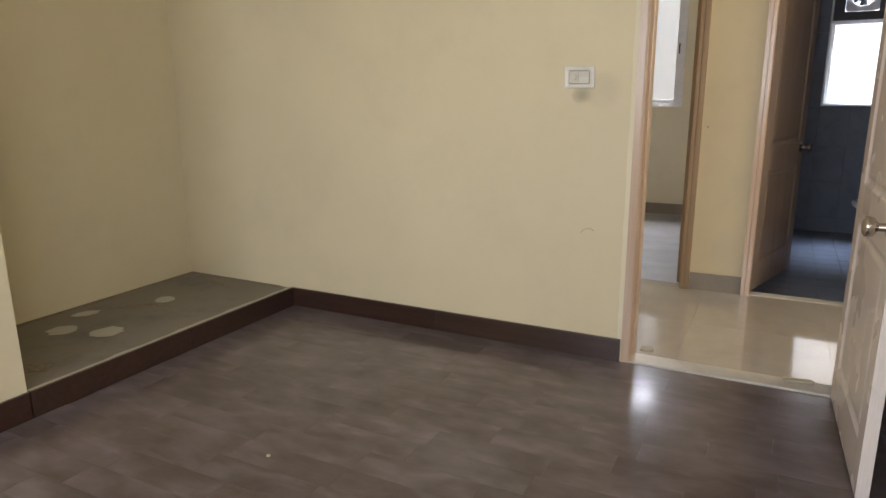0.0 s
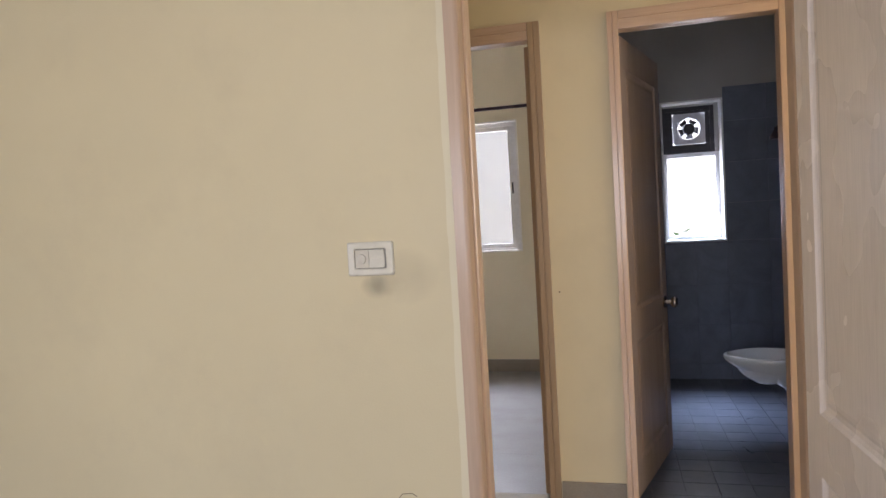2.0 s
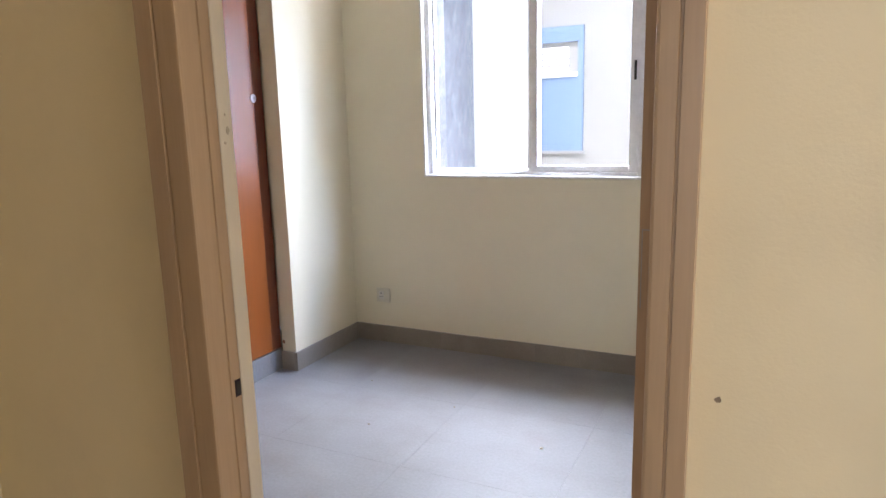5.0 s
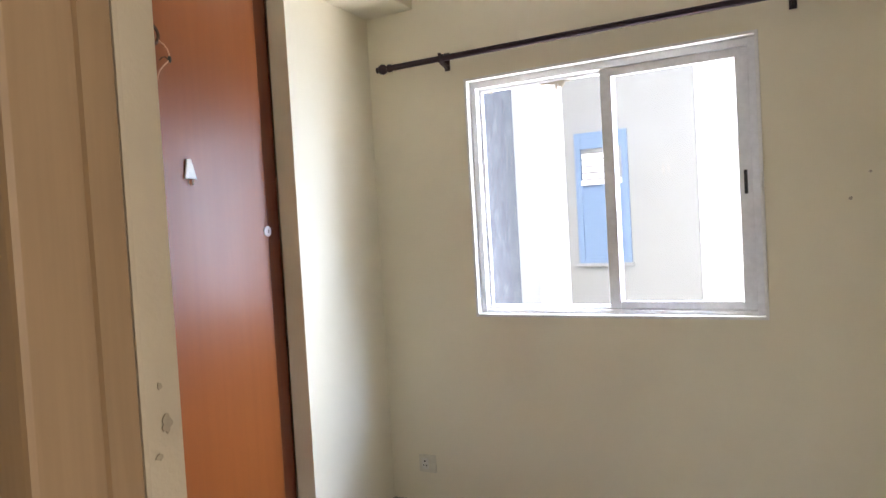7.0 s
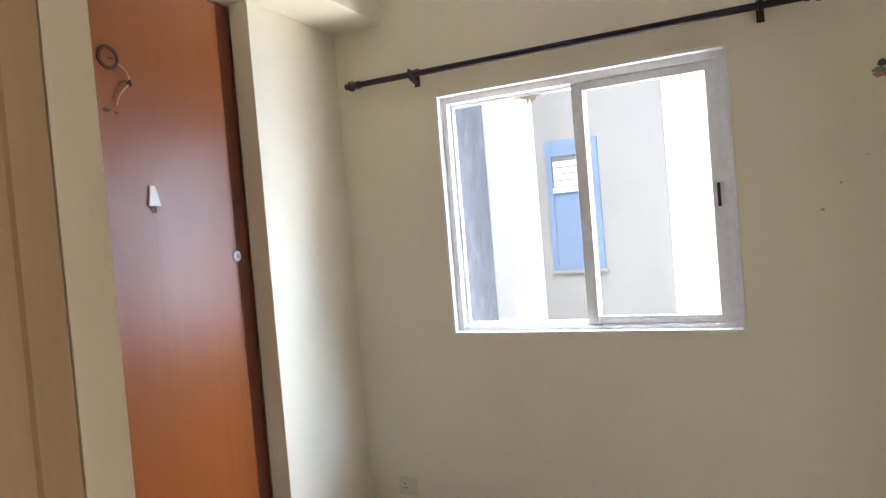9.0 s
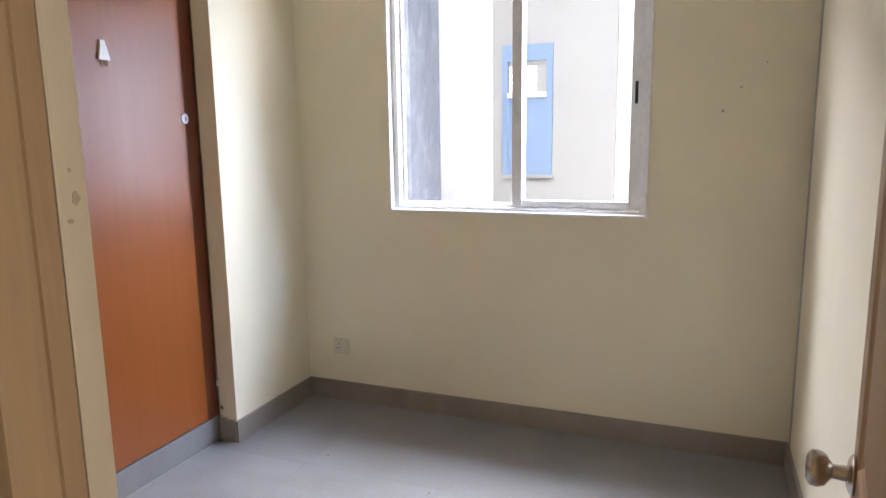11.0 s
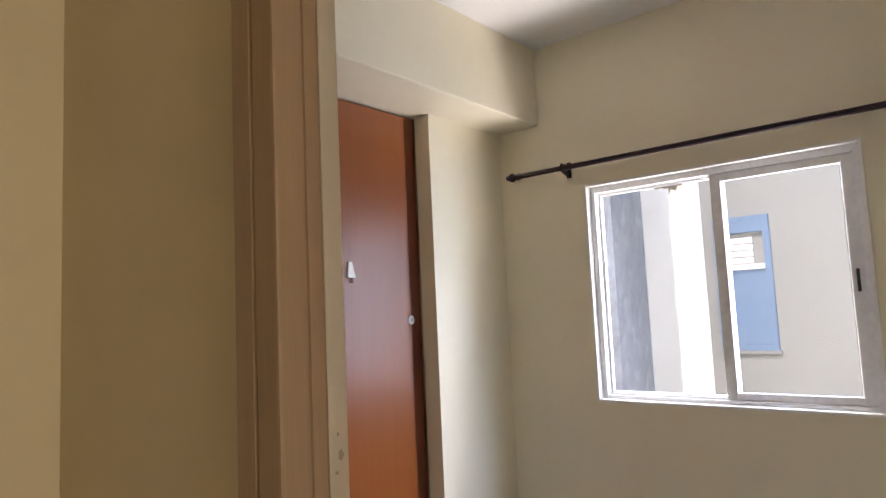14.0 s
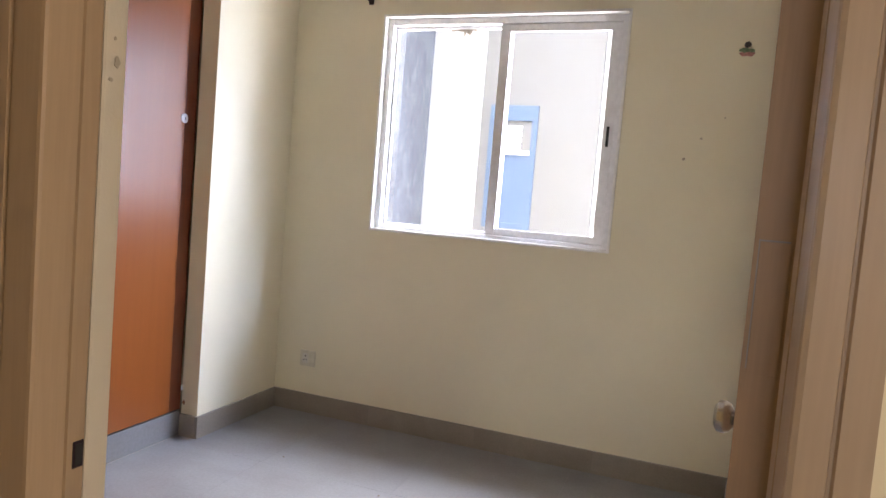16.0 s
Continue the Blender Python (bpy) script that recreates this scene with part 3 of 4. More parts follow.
def knob_pair(leaf, along, z, t):
    """Round knobs on both faces of a leaf that lies along +x, faces at y = 0 and y = t."""
    for side, y in ((-1, 0.0), (1, t)):
        k = part("door_knob", lathe([(0.0, 0.0), (0.030, 0.0), (0.032, 0.004), (0.026, 0.009), (0.012, 0.012), (0.011, 0.030), (0.016, 0.034), (0.025, 0.040), (0.0285, 0.050), (0.027, 0.060), (0.018, 0.066), (0.0, 0.067)], 28, "y"), M_STEEL, leaf, "round brushed steel door knob", True)
        k.matrix_local = pose(along, y, z, 0, 0, 180 if side < 0 else 0)


def leaf_mesh(w, h, t, rows, cols, z0=0.0):
    """A moulded panel leaf: a slab whose both faces sink into panels with a sloped moulding."""
    bm = bmesh.new()
    xs = sorted({0.0, w, *[v for c in cols for v in c]})
    zs = sorted({z0, z0 + h, *[v for r in rows for v in r]})
    for face, y, d in ((0, 0.0, 1), (1, t, -1)):
        for i in range(len(xs) - 1):
            for j in range(len(zs) - 1):
                a, b, lo, hi = xs[i], xs[i + 1], zs[j], zs[j + 1]
                ispanel = any(abs(a - c[0]) < 1e-6 for c in cols) and any(abs(lo - r[0]) < 1e-6 for r in rows)
                if not ispanel:
                    bm.faces.new([bm.verts.new(p) for p in ((a, y, lo), (b, y, lo), (b, y, hi), (a, y, hi))])
                    continue
                steps = [(0.0, 0.0), (0.006, 0.004), (0.014, 0.0075), (0.024, 0.0080), (0.034, 0.0045), (0.044, 0.0030)]
                rings = [[bm.verts.new(p) for p in ((a + o, y + d * dd, lo + o), (b - o, y + d * dd, lo + o), (b - o, y + d * dd, hi - o), (a + o, y + d * dd, hi - o))] for o, dd in steps]
                for r0, r1 in zip(rings, rings[1:]):
                    for k in range(4):
                        bm.faces.new((r0[k], r0[(k + 1) % 4], r1[(k + 1) % 4], r1[k]))
                bm.faces.new(rings[-1])
    for q in (((0, 0, z0), (0, t, z0), (0, t, z0 + h), (0, 0, z0 + h)), ((w, 0, z0), (w, t, z0), (w, t, z0 + h), (w, 0, z0 + h)), ((0, 0, z0), (w, 0, z0), (w, t, z0), (0, t, z0)), ((0, 0, z0 + h), (w, 0, z0 + h), (w, t, z0 + h), (0, t, z0 + h))):
        bm.faces.new([bm.verts.new(p) for p in q])
    bmesh.ops.remove_doubles(bm, verts=bm.verts, dist=1e-5)
    return bm


def door_leaf(name, label, hinge, angle, w, mat, t=0.034, knob=0.79, h=2.005, mirror=False, hinges=True):
    root = thing(name, label, "door", (hinge[0], hinge[1], 0), angle)
    cols = [(0.085, w - 0.085)]
    rows = [(0.15, 0.69), (0.825, 1.88)]
    part("leaf", leaf_mesh(w, h, t, rows, cols, 0.010), mat, root, "", False)
    knob_pair(root, w - 0.060, knob, t)
    part("latch_plate", box(w - 0.0006, w + 0.0012, t / 2 - 0.012, t / 2 + 0.012, knob - 0.03, knob + 0.03, 0.0004), mat, root, "painted-over latch plate")
    for z in (0.25, 1.0, 1.75) if hinges else ():
        part("hinge", lathe([(0.0, -0.05), (0.006, -0.05), (0.006, 0.05), (0.0, 0.05)], 12, "z", (-0.004, (t + 0.005) if mirror else -0.005, z)), M_STEEL, root, "steel butt hinge")
    return root


frame_a = door_frame("door_1", DA[0], DA[1], YA - 0.006, YA2, 0.036, 0.036, "beige pink painted wooden door frame in the cream bedroom wall", 0.005)
frame_b = door_frame("door_2", DB[0], DB[1], 5.557, 5.632, 0.089, 0.051, "scuffed beige pink painted wooden door frame of the small bedroom, darkened for backlight", 0.0, M_FRAMEB)
frame_t = door_frame("door_3", DT[0], DT[1], 5.557, 5.632, 0.045, 0.053, "beige pink painted wooden door frame of the bathroom")
for root, x, y, z in ((frame_a, DA[0] + 0.029, 4.375, 0.787), (frame_b, DB[0] + 0.089, 5.622, 0.812)):
    part("strike_plate", box(x - 0.001, x + 0.0012, y - 0.008, y + 0.006, z - 0.016, z + 0.016, 0.0005), M_ROD, root, "dull worn strike plate")
    part("strike_hole", box(x + 0.0008, x + 0.0018, y - 0.005, y + 0.004, z - 0.012, z + 0.012), M_SLOT, root, "dark latch hole")
door_leaf("door_leaf", "open pale pink moulded panel door against the bedroom side wall", (0.378, 4.315), -87.8, 0.705, M_LEAF, knob=0.778, hinges=False)
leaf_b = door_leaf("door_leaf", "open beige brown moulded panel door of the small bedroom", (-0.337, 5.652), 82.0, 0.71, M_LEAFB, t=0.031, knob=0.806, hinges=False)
part("hinge_mortise", box(-0.0006, 0.004, 0.003, 0.0262, 1.018, 1.128, 0.0003), M_LEAFB, leaf_b, "empty painted hinge mortise")
part("mortise_gap", box(-0.0008, 0.004, 0.0264, 0.0275, 1.022, 1.130), M_GAP, leaf_b, "dark mortise gap")
part("mortise_gap", box(-0.0009, 0.004, 0.004, 0.0275, 1.1283, 1.1298), M_GAP, leaf_b, "dark mortise gap")
door_leaf("door_leaf", "open weathered moulded panel door, browned for the shade of the dark bathroom", (DT[0] + 0.047, 5.640), 73.5, 0.70, M_BATHLEAF, hinges=False)
root = door_frame("door_4", -0.40, 0.40, 0, 0.10, 0.07, 0.07, "beige pink painted wooden door frame of the closed lobby door")
root.matrix_world = pose(XL0 + 0.004, 5.025, 0, 0, 0, 90)
shut = door_leaf("door_leaf", "closed pale pink moulded panel door in the lobby wall", (0, 0), 0, 0.655, M_LEAF)
shut.matrix_world = pose(XL0 - 0.060, 4.698, 0, 0, 0, 90)
# plaster edges beside the frames
tagged(part("trim", prism([(DB[0], 5.633), (DB[0] + 0.0865, 5.633), (DB[0] + 0.0875, 5.636), (DB[0] + 0.0865, YB2), (DB[0], YB2)], 0.0, HEAD), M_STRIP), kind="structure")
erng = random.Random(9)
edge = [(DA[0] - 0.019 + erng.uniform(-0.0022, 0.0022), 0.101 + 0.048 * k) for k in range(42)]
tagged(part("trim", prism([(DA[0] - 0.0005, 0.101)] + edge + [(DA[0] - 0.0005, edge[-1][1])], YA - 0.0035, YA + 0.001, "y"), M_EDGE), kind="structure")


# sliding window of the small bedroom
def picture_frame(x0, x1, z0, z1, y0, y1, w, bevel=0.0015, bottom=None, top=None):
    bm = bmesh.new()
    bo, to = bottom or w, top or w
    box(x0, x0 + w, y0, y1, z0, z1, bevel, bm)
    box(x1 - w, x1, y0, y1, z0, z1, bevel, bm)
    box(x0 + w, x1 - w, y0, y1, z0, z0 + bo, bevel, bm)
    box(x0 + w, x1 - w, y0, y1, z1 - to, z1, bevel, bm)
    return bm


def sliding_window():
    root = tagged(thing("window_1", "white aluminium two-pane sliding window with a black latch", "window"), kind="structure")
    x0, x1, z0, z1 = WB
    e = 0.002
    part("reveal", picture_frame(x0 + 0.0005, x1 - 0.0005, z0 + 0.0005, z1 - 0.0005, YW - 0.004, YW2 - 0.01, 0.012, 0.001), M_REVEAL, root, "white painted window reveal")
    fx0, fx1, fz0, fz1 = x0 + 0.0125, x1 - 0.0125, z0 + 0.0125, z1 - 0.0125
    part("window_frame", picture_frame(fx0, fx1, fz0, fz1, YW + 0.035, YW + 0.105, 0.026, 0.0015, 0.018, 0.030), M_ALU, root)
    for yy in (0.050, 0.070, 0.090):
        part("track", box(fx0 + 0.027, fx1 - 0.027, YW + yy - 0.002, YW + yy + 0.002, fz0 + 0.018, fz0 + 0.026), M_ALU, root)
    mid = -1.292
    s1 = part("sash", picture_frame(fx0 + 0.026, mid + 0.022, fz0 + 0.021, fz1 - 0.031, YW + 0.074, YW + 0.096, 0.012, 0.0012, 0.012, 0.012), M_ALU, root)
    s2 = part("sash", picture_frame(mid - 0.028, fx1 - 0.026, fz0 + 0.021, fz1 - 0.031, YW + 0.046, YW + 0.068, 0.045, 0.0015, 0.030, 0.034), M_ALU, root)
    part("pane", box(fx0 + 0.036, mid + 0.012, YW + 0.083, YW + 0.087, fz0 + 0.031, fz1 - 0.041), M_GLASS, s1, "clear window pane").visible_shadow = False
    part("pane", box(mid + 0.015, fx1 - 0.069, YW + 0.055, YW + 0.059, fz0 + 0.049, fz1 - 0.063), M_GLASS, s2, "clear window pane").visible_shadow = False
    rng = random.Random(21)
    px0, px1, pz = fx0 + 0.040, mid + 0.008, fz1 - 0.043
    for k, (f, w, h) in enumerate(((0.50, 0.020, 0.010), (0.57, 0.024, 0.014), (0.64, 0.018, 0.034), (0.60, 0.007, 0.046), (0.69, 0.012, 0.012), (0.07, 0.014, 0.010))):
        cx = px0 + (px1 - px0) * f
        out = [(cx - w, pz), (cx + w, pz)] + [(cx + w * c, pz - h * (0.75 + 0.35 * rng.random()) * (1 - 0.45 * abs(c))) for c in (0.8, 0.45, 0.1, -0.3, -0.7)]
        part("dried_drip", prism(out, YW + 0.0815 - 0.0002 * k, YW + 0.0829, "y"), M_CHIP, s1, "dried brown paint drip on the glass")
    part("latch", box(fx1 - 0.055, fx1 - 0.043, YW + 0.040, YW + 0.047, 1.455, 1.545, 0.002), M_BLACK, s2, "black plastic sash latch")


sliding_window()


def curtain_rod():
    root = thing("curtain_rod", "dark bronze curtain rod with turned finials above the window", "curtain rod")
    y, z = YW - 0.058, 2.138
    a, b = -2.275, -0.45
    part("rod", lathe([(0.0, a), (0.0132, a), (0.0132, b), (0.0, b)], 20, "x", (0, y, z)), M_ROD, root, "", True)
    for s, x in ((-1, a), (1, b)):
        prof = [(0.0, 0.0), (0.017, 0.0), (0.018, 0.014), (0.012, 0.019), (0.013, 0.025), (0.021, 0.034), (0.024, 0.046), (0.019, 0.060), (0.010, 0.066), (0.010, 0.070), (0.014, 0.075), (0.0, 0.080)]
        part("finial", lathe([(r, s * h) for r, h in prof], 20, "x", (x - s * 0.03, y, z)), M_ROD, root, "turned dark bronze finial", True)
    for x in (-1.985, -0.615):
        br = part("bracket", box(x - 0.013, x + 0.013, YW - 0.004, YW, z - 0.045, z + 0.035, 0.001), M_ROD, root, "dark bronze wall bracket")
        part("arm", prism([(YW - 0.004, z - 0.040), (YW - 0.004, z - 0.018), (y - 0.008, z - 0.010), (y - 0.016, z + 0.004), (y - 0.016, z + 0.020), (y - 0.021, z + 0.020), (y - 0.021, z - 0.018), (y, z - 0.026)], x - 0.006, x + 0.006, "x"), M_ROD, br)
        part("collar", lathe([(0.0134, -0.009), (0.0185, -0.009), (0.0185, 0.009), (0.0134, 0.009)], 20, "x", (x, y, z)), M_ROD, br, "", True)


curtain_rod()


# wardrobe in the recess
def wardrobe():
    root = thing("wardrobe", "built-in wardrobe with tall orange-brown laminate door and pale plinth", "wardrobe", (0, 0, 0))
    xf = XB0 - 0.092
    part("plinth", box(xf - 0.45, xf - 0.004, 6.19, 7.424, -0.002, 0.112, 0.002), M_TILEB, root, "pale grey tiled plinth")
    part("carcass", box(xf - 0.46, xf - 0.022, 6.19, 7.424, 0.114, 2.398, 0.002), M_WARDD, root, "dark maroon carcass")
    d = part("door", box(xf - 0.019, xf, 6.25, 7.350, 0.120, 2.388, 0.002), M_WARD, root, "glossy orange-brown laminate door")
    # strip coloured dark for the shade the wall stub throws on the door edge
    part("edge_strip", box(xf - 0.020, xf - 0.006, 7.353, 7.4245, 0.118, 2.394, 0.001), M_WARDD, root, "dark maroon strip for the recess shade at the door edge")
    lk = part("lock", lathe([(0.0, 0.0), (0.020, 0.0), (0.021, 0.003), (0.018, 0.005), (0.014, 0.004), (0.0, 0.004)], 24, "x", (xf + 0.0005, 7.345, 1.419)), M_FANPL, d, "round chrome cam lock", True)
    part("keyhole", box(xf + 0.0046, xf + 0.0055, 7.3465, 7.3495, 1.412, 1.426), M_SLOT, lk)
    plug = part("hook", prism([(6.952, 1.612), (7.002, 1.612), (6.990, 1.655), (6.982, 1.680), (6.962, 1.680), (6.962, 1.650)], xf + 0.0005, xf + 0.008, "x", 0.0015), M_PLASTIC, d, "white plastic adhesive hook")
    for yy in (6.968, 6.986):
        part("prong", lathe([(0.0, -0.022), (0.0025, -0.022), (0.0025, 0.0), (0.0, 0.0)], 8, "z", (xf + 0.005, yy, 1.612)), M_STEEL, plug, "small metal prong")
    cy, cz = 6.852, 2.081
    rg = part("ring", lathe([(0.0285, 0.0), (0.0375, 0.0), (0.0385, 0.004), (0.034, 0.006), (0.0285, 0.005), (0.0285, 0.0)], 30, "x", (xf + 0.0005, cy, cz)), M_RING, d, "dark brown cable hole ring", True)
    part("cap", lathe([(0.0, 0.0), (0.028, 0.0), (0.028, 0.002), (0.0, 0.0025)], 24, "x", (xf + 0.0003, cy, cz)), M_WARD, rg, "orange-brown blanking cap", True)
    part("slot", box(xf + 0.0026, xf + 0.0034, cy - 0.004, cy + 0.020, cz - 0.0045, cz + 0.0015, 0.0003), M_RING, rg, "dark slot")
    part("wire", tube([(xf + 0.003, 6.880, 2.068), (xf + 0.012, 6.897, 2.055), (xf + 0.016, 6.907, 2.040), (xf + 0.017, 6.913, 2.022), (xf + 0.016, 6.912, 2.004), (xf + 0.013, 6.895, 1.987), (xf + 0.011, 6.878, 1.968), (xf + 0.010, 6.868, 1.950), (xf + 0.008, 6.866, 1.932)], 0.0024), M_WIRE, d, "loose pale orange wire", True)
    part("wire", tube([(xf + 0.012, 6.911, 2.006), (xf + 0.012, 6.900, 2.014), (xf + 0.010, 6.888, 2.010), (xf + 0.007, 6.880, 2.000)], 0.0019), M_RING, d, "short dark wire end", True)
    part("splice", lathe([(0.0, -0.012), (0.005, -0.009), (0.0065, 0.0), (0.005, 0.009), (0.0, 0.012)], 10, "z", (xf + 0.016, 6.914, 2.008)), M_SLOT, d, "black taped splice", True)
    for yy, zz, ry, rz in ((6.830, 1.914, 0.014, 0.007), (6.866, 1.908, 0.008, 0.004)):
        part("scorch_mark", prism([(yy + ry * math.cos(a) * (1 + 0.25 * math.sin(5 * a)), zz + rz * math.sin(a) * (1 + 0.2 * math.cos(3 * a))) for a in [2 * math.pi * k / 14 for k in range(14)]], xf + 0.0002, xf + 0.0010, "x"), M_RING, d, "dark brown smudge")


wardrobe()


def cupboard():
    root = thing("cupboard", "tall dark brown wooden cupboard in the niche behind the open door", "cupboard", (0, 0, 0))
    # added dark sheet over the wall, so the gap behind the leaf stays dark
    part("filler_panel", box(0.452, XA1 + 0.004, 4.292, YA - 0.002, 0.001, 2.35, 0.001), M_CUPD, root, "dark brown sheet added to darken the gap behind the open door")
    part("carcass", box(XA1 + 0.032, XA1 + 0.58, 3.812, YA - 0.012, 0.10, 2.35, 0.003), M_CUPD, root)
    part("plinth", box(XA1 + 0.05, XA1 + 0.56, 3.815, YA - 0.015, 0.0, 0.099, 0.001), M_ROD, root, "black plinth")
    part("door", box(XA1 + 0.008, XA1 + 0.030, 3.815, YA - 0.015, 0.105, 2.345, 0.002), M_CUPD, root)


cupboard()


# small things on the walls
def rect_rings(rings):
    """Rectangles (half width, half height, y), one inside the other, joined into a moulded plate."""
    bm = bmesh.new()
    loops = []
    for w, h, y in rings:
        c = min(0.004, w * 0.2)
        loops.append([bm.verts.new(p) for p in ((-w, y, -h + c), (-w + c, y, -h), (w - c, y, -h), (w, y, -h + c), (w, y, h - c), (w - c, y, h), (-w + c, y, h), (-w, y, h - c))])
    for a, b in zip(loops, loops[1:]):
        for k in range(8):
            bm.faces.new((a[k], a[(k + 1) % 8], b[(k + 1) % 8], b[k]))
    return bm


def switch_plate():
    root = thing("switch_plate", "white plastic wall switch plate with wide rocker and fan dial", "switch", (-0.637, YA, 1.190))
    part("plate", rect_rings([(0.063, 0.044, 0.0), (0.063, 0.044, -0.0055), (0.061, 0.042, -0.0085), (0.058, 0.039, -0.0095), (0.046, 0.029, -0.0085), (0.0435, 0.0265, -0.0070), (0.0430, 0.0260, -0.0010)]), M_PLASTIC, root)
    part("inner_frame", box(-0.0425, 0.0425, -0.004, 0.0, -0.0255, 0.0255), M_GAP, root, "dark shadow gap")
    part("rocker", prism([(-0.0115, -0.0235), (-0.0075, 0.0), (-0.0125, 0.0235), (-0.004, 0.0235), (-0.004, -0.0235)], -0.002, 0.0395, "x", 0.0008), M_PLASTIC, root, "wide white rocker")
    d = part("dial_module", box(-0.0410, -0.004, -0.0085, -0.004, -0.0235, 0.0235, 0.0008), M_GREYPL, root, "grimy dial module")
    part("dial", lathe([(0.0, 0.0), (0.013, 0.0), (0.012, -0.006), (0.0, -0.007)], 22, "y", (-0.023, -0.0085, 0)), M_GREYPL, d, "worn grey dial", True)


def socket_plate():
    root = thing("socket_plate", "cream plastic wall socket with three pin holes above the skirting", "socket", (-2.205, YW, 0.285))
    part("plate", box(-0.045, 0.045, -0.008, 0.0, -0.042, 0.042, 0.003), plain("cream_socket_plastic", (0.70, 0.66, 0.53), 0.35), root)
    part("module", box(-0.030, 0.006, -0.0105, -0.008, -0.026, 0.026, 0.001), M_PLASTIC, root)
    for px, pz, r in ((-0.012, 0.012, 0.0042), (-0.020, -0.008, 0.0032), (-0.004, -0.008, 0.0032)):
        part("pin_hole", lathe([(0.0, 0.0), (r, 0.0), (r, -0.0008), (0.0, -0.0008)], 12, "y", (px, -0.0106, pz)), M_SLOT, root, "dark pin hole")


switch_plate()
socket_plate()


def wall_mark(x, y, z, r, f, seed, mat, label, rz=0, ry=0, group="", name="wall_stain"):
    ob = part(name, blob(r, f, seed, 0.0008, 16, 0.35), mat, None, "", False, pose(x, y, z, 0, ry, rz))
    return tagged(ob, label, "stain", group)


def decal():
    root = thing("lotus_decal", "faded pink and green lotus decal on the pale wall", "decal", (-0.262, YW, 1.862))
    for k, (a, ln) in enumerate(((-70, 0.034), (-40, 0.036), (0, 0.030), (40, 0.036), (70, 0.034))):
        pet = [(0, 0), (ln * 0.45, 0.010), (ln, 0.0), (ln * 0.45, -0.010)]
        part("petal", prism(pet, -0.0010 - 0.0002 * k, 0.0, "y"), M_LOTUSP, root, "", False, pose(0, 0, -0.018, 0, a - 90, 0))
    part("leaf", blob(0.020, 0.5, 7, 0.0024), M_LOTUSG, root, "", False, pose(-0.010, 0, 0.004))
    part("leaf", blob(0.014, 0.5, 8, 0.0024), M_LOTUSG, root, "", False, pose(0.016, 0, 0.002))
    part("bud", blob(0.014, 0.9, 9, 0.0028), M_LOTUSK, root, "dark bud", False, pose(0.0, 0, 0.026))


decal()
wall_mark(-0.463, YW, 1.414, 0.0065, 1.0, 1, M_CHIP, "small brown filled hole in the pale wall", group="holes in the window wall")
wall_mark(-0.402, YW, 1.502, 0.0048, 1.0, 2, M_CHIP, "small brown filled hole in the pale wall", group="holes in the window wall")
wall_mark(-0.318, YW, 1.590, 0.003, 1.0, 3, M_CHIP, "tiny brown nail hole in the pale wall", group="holes in the window wall")
wall_mark(XB0 - 0.078, 7.4248, 0.150, 0.007, 1.6, 11, M_RUST, "small reddish paint chip at the foot of the pale wall stub")
wall_mark(-0.258, YB, 0.937, 0.004, 1.0, 4, M_STAIN, "tiny dark nail hole in the cream pillar")


def smudge_material(name, colour, strength):
    """Hand dirt rubbed into paint: thickest in the middle, thinning out unevenly to nothing."""
    m, n, l, b = material(name)
    tc = n.new("ShaderNodeTexCoord")
    grad = n.new("ShaderNodeTexGradient")
    grad.gradient_type = "SPHERICAL"
    l.new(tc.outputs["Object"], grad.inputs[0])
    f = noise_tex(n, l, coords(n, l), 26, 6, 0.7)
    mul = n.new("ShaderNodeMath")
    mul.operation = "MULTIPLY"
    l.new(ramp(n, l, grad.outputs[0], [(0.0, (0, 0, 0)), (0.5, (strength * 0.45,) * 3), (0.9, (strength,) * 3)]), mul.inputs[0])
    l.new(ramp(n, l, f, [(0.25, (0.45, 0.45, 0.45)), (0.75, (1, 1, 1))]), mul.inputs[1])
    b.inputs["Base Color"].default_value = (*colour, 1)
    b.inputs["Roughness"].default_value = 0.7
    l.new(mul.outputs[0], b.inputs["Alpha"])
    return m


M_SMUDGE = smudge_material("grey_hand_smudge", (0.30, 0.26, 0.19), 0.60)
M_HAZE = smudge_material("faint_grey_wall_rub", (0.42, 0.37, 0.29), 0.20)


def smudge(x, y, z, sx, sz, mat, label, off=0.0016):
    ob = part("hand_smudge", prism([(math.cos(a), math.sin(a)) for a in [2 * math.pi * k / 24 for k in range(24)]], -0.5, 0.5, "y"), mat)
    ob.matrix_world = pose(x, y - off, z) @ Matrix.Diagonal((sx, 0.0004, sz, 1))
    ob.visible_shadow = False
    return tagged(ob, label, "stain", "smudges round the wall switch")


smudge(-0.628, YA, 1.118, 0.050, 0.040, M_SMUDGE, "grey hand smudge below the wall switch")
smudge(-0.54, YA, 1.14, 0.10, 0.09, M_HAZE, "faint grey rubbed patch beside the wall switch", 0.0010)
wall_mark(DB[0] + 0.0882, 5.651, 1.271, 0.0040, 1.5, 6, M_CHIP, "brown chip in the plaster beside the door frame", 90, group="chips beside the door frame")
wall_mark(DB[0] + 0.0882, 5.643, 1.250, 0.0030, 0.8, 7, M_CHIP, "brown chip in the plaster beside the door frame", 90, group="chips beside the door frame")
wall_mark(DB[0] + 0.0882, 5.647, 1.298, 0.0022, 1.0, 8, M_CHIP, "brown chip in the plaster beside the door frame", 90, group="chips beside the door frame")
